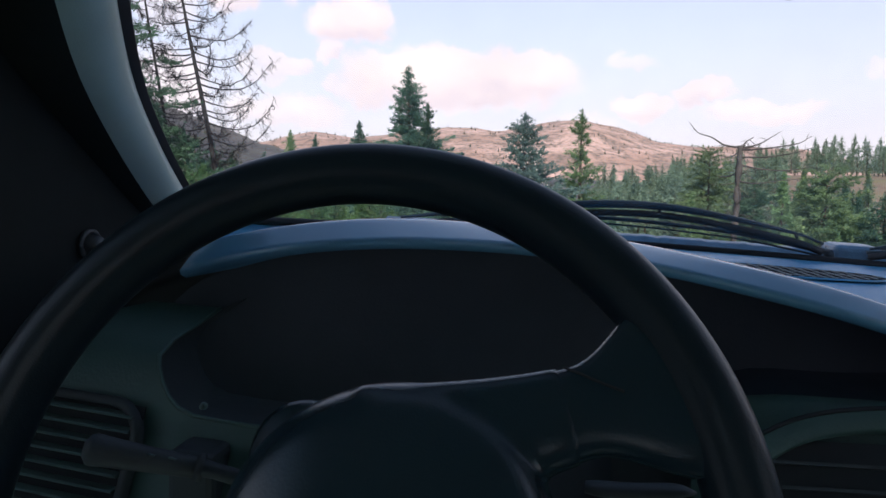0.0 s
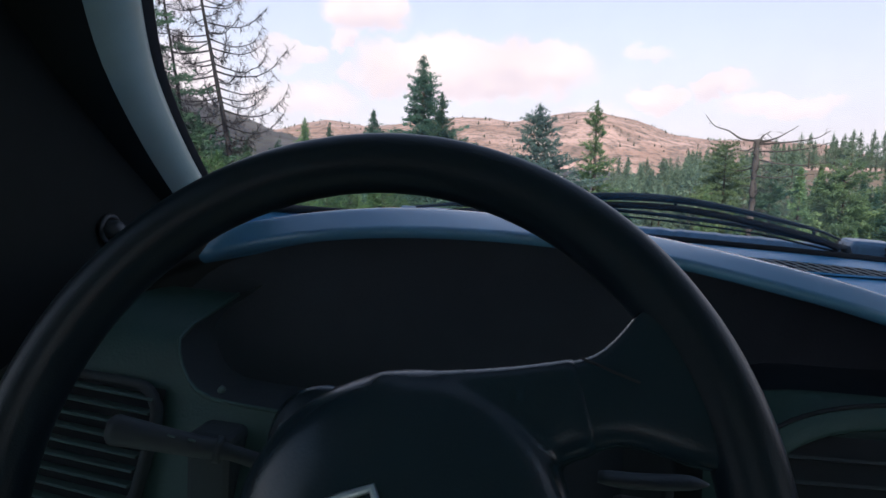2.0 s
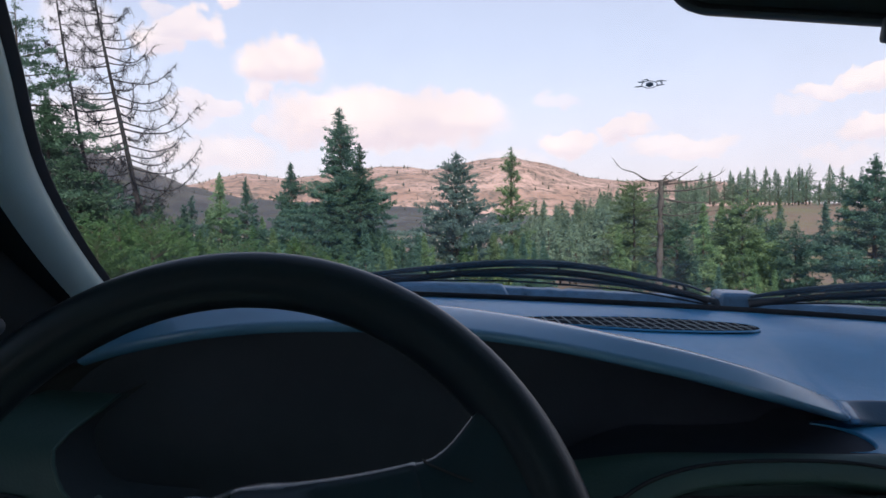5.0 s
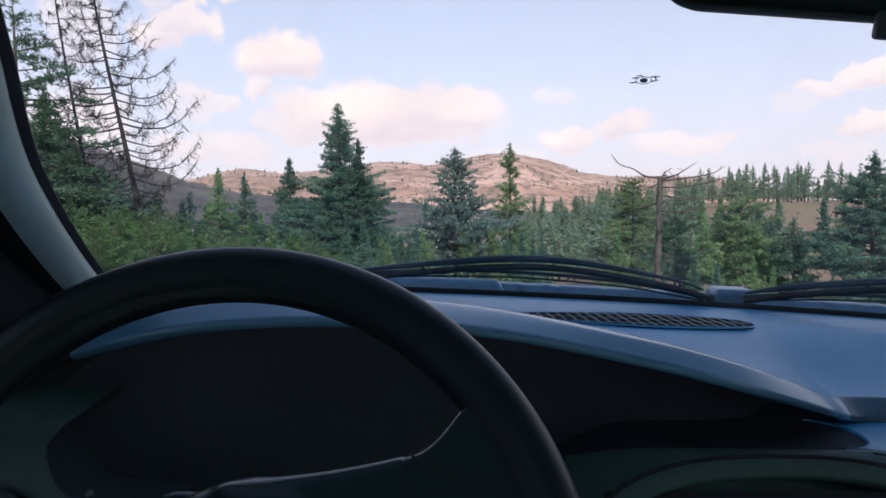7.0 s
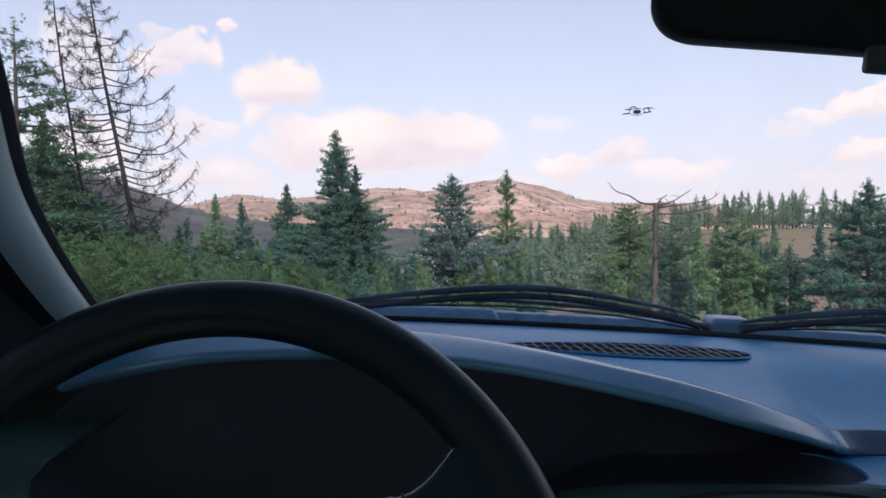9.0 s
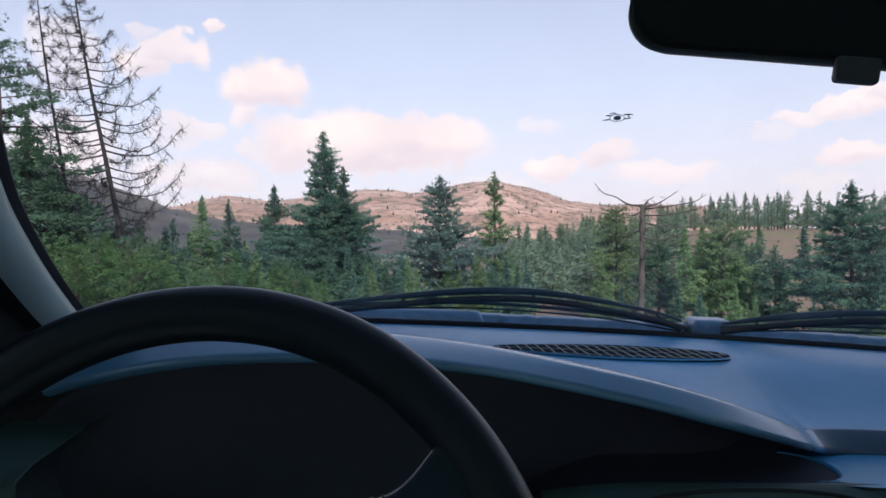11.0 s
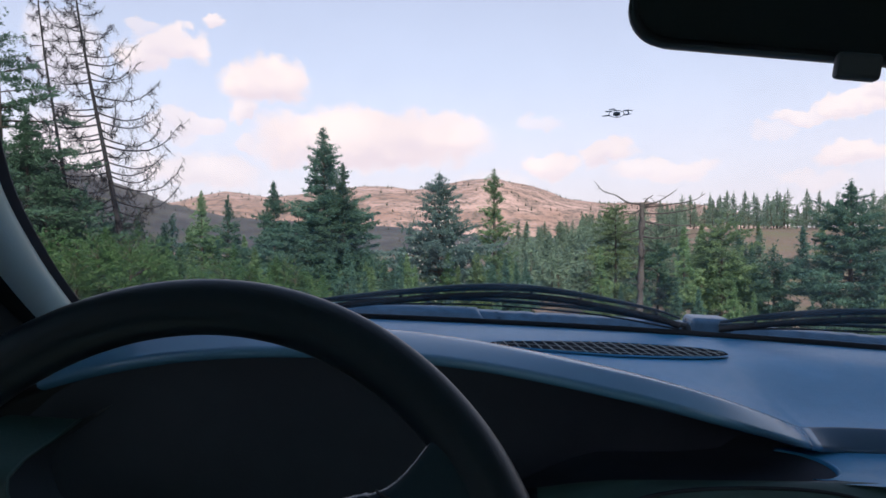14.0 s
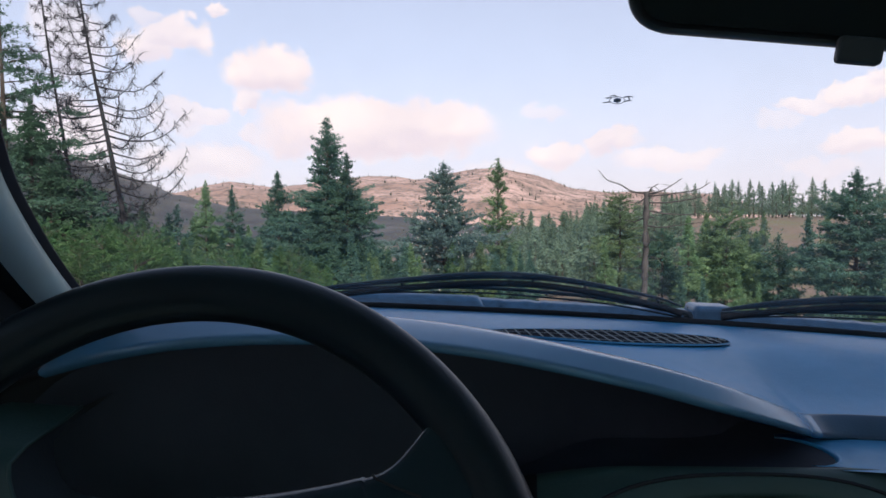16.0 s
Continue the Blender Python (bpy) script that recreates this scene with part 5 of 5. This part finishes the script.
def bough(rng, base, az, L, lift, droop, thick, hang=10, twig=0.35):
    """A bare limb that sags and then sweeps up at its tip, with twigs along it."""
    out = np.array([math.cos(az), math.sin(az), 0])
    side = np.array([-out[1], out[0], 0]) * rng.normal(0, 0.12)
    pts = []
    for i in range(9):
        u = i / 8
        pts.append(base + (out + side * u) * (L * u * (1 - 0.16 * u * u)) + np.array([0, 0, L * (-droop * math.sin(u * math.pi * 0.8) + lift * u ** 2.6)]) + rng.normal(0, 0.012 * L, 3) * u)
    wood = [tube(pts, [thick * (1 - 0.88 * i / 8) + 0.004 for i in range(9)], 4, caps=False)]
    for k in range(hang):
        u = rng.uniform(0.12, 1.0) ** 0.8
        i = min(7, int(u * 8))
        p = pts[i] + (pts[i + 1] - pts[i]) * (u * 8 - i)
        l = twig * rng.uniform(0.3, 1.0) * (0.45 + L * 0.2)
        way = np.array([rng.normal(0, 0.35), rng.normal(0, 0.35), -0.75 if rng.random() < 0.5 else 0.75]) + out * 0.4
        wood.append(tube([p, p + way * l * 0.5 + rng.normal(0, 0.03, 3), p + way * l + rng.normal(0, 0.05, 3)], [0.009, 0.007, 0.002], 3, caps=False))
        for j in range(2):
            q = p + way * l * rng.uniform(0.3, 0.9)
            e = q + rng.normal(0, 0.08, 3) + np.array([0, 0, -0.05])
            wood.append(tube([q, e], [0.006, 0.002], 3, caps=False))
    return wood


def bare_tree(label, seed, foot, top, reach, count, thick, start=0.22, lift=0.36, droop=0.07):
    """A dead larch: leaning bare trunk and sagging limbs with upswept tips."""
    rng = np.random.default_rng(seed)
    ob = thing("dead_larch", label, "dead tree", pose(*foot), "dead larches")
    axis = np.array(top - foot)
    trunk = [axis * u + np.array([0.10 * math.sin(u * 5), 0.08 * math.cos(u * 4) - 0.08, 0]) for u in np.linspace(0, 1, 12)]
    part("trunk", mesh_of("trunk", *tube(trunk, [thick * (1 - 0.90 * u) + 0.010 for u in np.linspace(0, 1, 12)], 10), M_TWIG, True), ob, "grey-brown bare trunk")
    for i in range(count):
        u = start + (0.985 - start) * (i + rng.random() * 0.8) / count
        k = min(10, int(u * 11))
        p = trunk[k] + (trunk[k + 1] - trunk[k]) * (u * 11 - k)
        L = reach * interp(u, [0.2, 0.34, 0.42, 0.50, 0.62, 0.74, 0.86, 1.0], [0.30, 0.40, 0.92, 1.0, 0.92, 0.76, 0.52, 0.12]) * rng.uniform(0.62, 1.06)
        a = i * 2.39996 + rng.normal(0, 0.25)
        hang = int(9 + L * 12) if u > 0.33 else int(14 + L * 16)
        part("bough", mesh_of("bough", *join(*bough(rng, p, a, L, lift, droop + 0.12 * (1 - u), 0.007 * L + 0.006, hang)), M_TWIG), ob)


def lean_spot(az, dist, el):
    d = heading(az, el)
    return Vector((0, 0, EYE)) + d * (dist / math.hypot(d.x, d.y))


bare_tree("tall dead larch with sagging upturned bare limbs", 31, place(-28.4, 25), lean_spot(-31.7, 25, 17.8), 3.15, 84, 0.120, 0.27, 0.33, 0.07)
bare_tree("thin dead larch with short broken limbs", 32, place(-31.9, 27), lean_spot(-34.1, 27, 17.2), 1.5, 52, 0.085, 0.30, 0.3, 0.08)


def dead_snag():
    """A broken grey trunk with a few long arms near its top."""
    rng = np.random.default_rng(8)
    d = 26.0
    foot = place(12.25, d)
    ob = thing("dead_snag", "broken grey dead pine with long crooked arms", "dead tree", pose(*foot))
    top = np.array(lean_spot(12.75, d, 2.1) - foot)
    trunk = [top * u + np.array([0.05 * math.sin(u * 4) + 0.012 * math.sin(u * 23), 0, 0]) for u in np.linspace(0, 1, 34)]
    part("trunk", mesh_of("trunk", *tube(trunk, [(0.135 - 0.04 * u) * (1 + 0.18 * math.sin(u * 31) + 0.10 * math.sin(u * 77)) for u in np.linspace(0, 1, 34)], 12), M_DEAD, True), ob, "weathered grey trunk")
    def arm(nodes, r):
        pts = smooth_curve([np.array(lean_spot(a, d + q, e) - foot) for a, e, q in nodes], 14)
        wood = [tube(pts, [r * (1 - 0.85 * i / 13) + 0.004 for i in range(14)], 6)]
        for i in range(3, 13, 2):
            e = pts[i] + Vector((rng.normal(0, 0.18), rng.normal(0, 0.1), rng.normal(0.02, 0.14)))
            wood.append(tube([pts[i], (pts[i] + e) / 2 + Vector((0, 0, 0.02)), e], [0.012, 0.008, 0.003], 4))
        part("arm", mesh_of("arm", *join(*wood), M_DEAD), ob)
    for k in range(44):   # short dead stubs and twigs up the trunk
        p = trunk[rng.integers(8, 33)]
        a, l = rng.uniform(0, 6.28), rng.uniform(0.25, 1.0)
        w = np.array([math.cos(a), math.sin(a), rng.normal(0, 0.35)])
        e = p + w * l + np.array([0, 0, rng.normal(-0.05, 0.12)])
        wood = [tube([p, p + w * l * 0.5 + rng.normal(0, 0.04, 3), e], [0.016, 0.010, 0.003], 4)]
        for _ in range(3):
            q = p + (e - p) * rng.uniform(0.3, 1.0)
            wood.append(tube([q, q + rng.normal(0, 0.16, 3)], [0.007, 0.002], 3))
        part("stub", mesh_of("stub", *join(*wood), M_DEAD), ob)
    for nodes, r in ((((12.6, 1.95, 0), (11.5, 2.15, 0.2), (10.6, 2.75, 0.3), (9.6, 3.1, 0.4), (8.9, 3.95, 0.5)), 0.038), (((12.8, 1.9, 0), (14.0, 2.2, -0.2), (15.4, 3.1, -0.4)), 0.032),
                     (((12.75, 1.7, 0), (14.8, 1.9, 0.3), (16.6, 2.2, 0.5), (17.5, 2.75, 0.6)), 0.032), (((12.75, 1.2, 0), (14.5, 1.2, -0.4), (16.4, 1.5, -0.6), (17.6, 1.9, -0.8)), 0.03),
                     (((12.7, 0.6, 0), (14.2, 0.3, 0.4), (16.0, 0.2, 0.6), (17.8, 0.5, 0.9)), 0.035), (((12.6, -0.6, 0), (13.8, -0.8, -0.3), (15.4, -0.6, -0.5), (17.0, -0.4, -0.6)), 0.03),
                     (((12.7, 0.1, 0), (11.8, -0.3, 0.3), (11.0, -0.2, 0.5)), 0.03), (((12.5, 1.5, 0), (11.9, 1.2, -0.2), (11.2, 1.35, -0.4)), 0.03), (((12.8, 1.95, 0), (13.1, 2.4, 0), (13.6, 2.7, 0.1)), 0.03)):
        arm(nodes, r)


dead_snag()
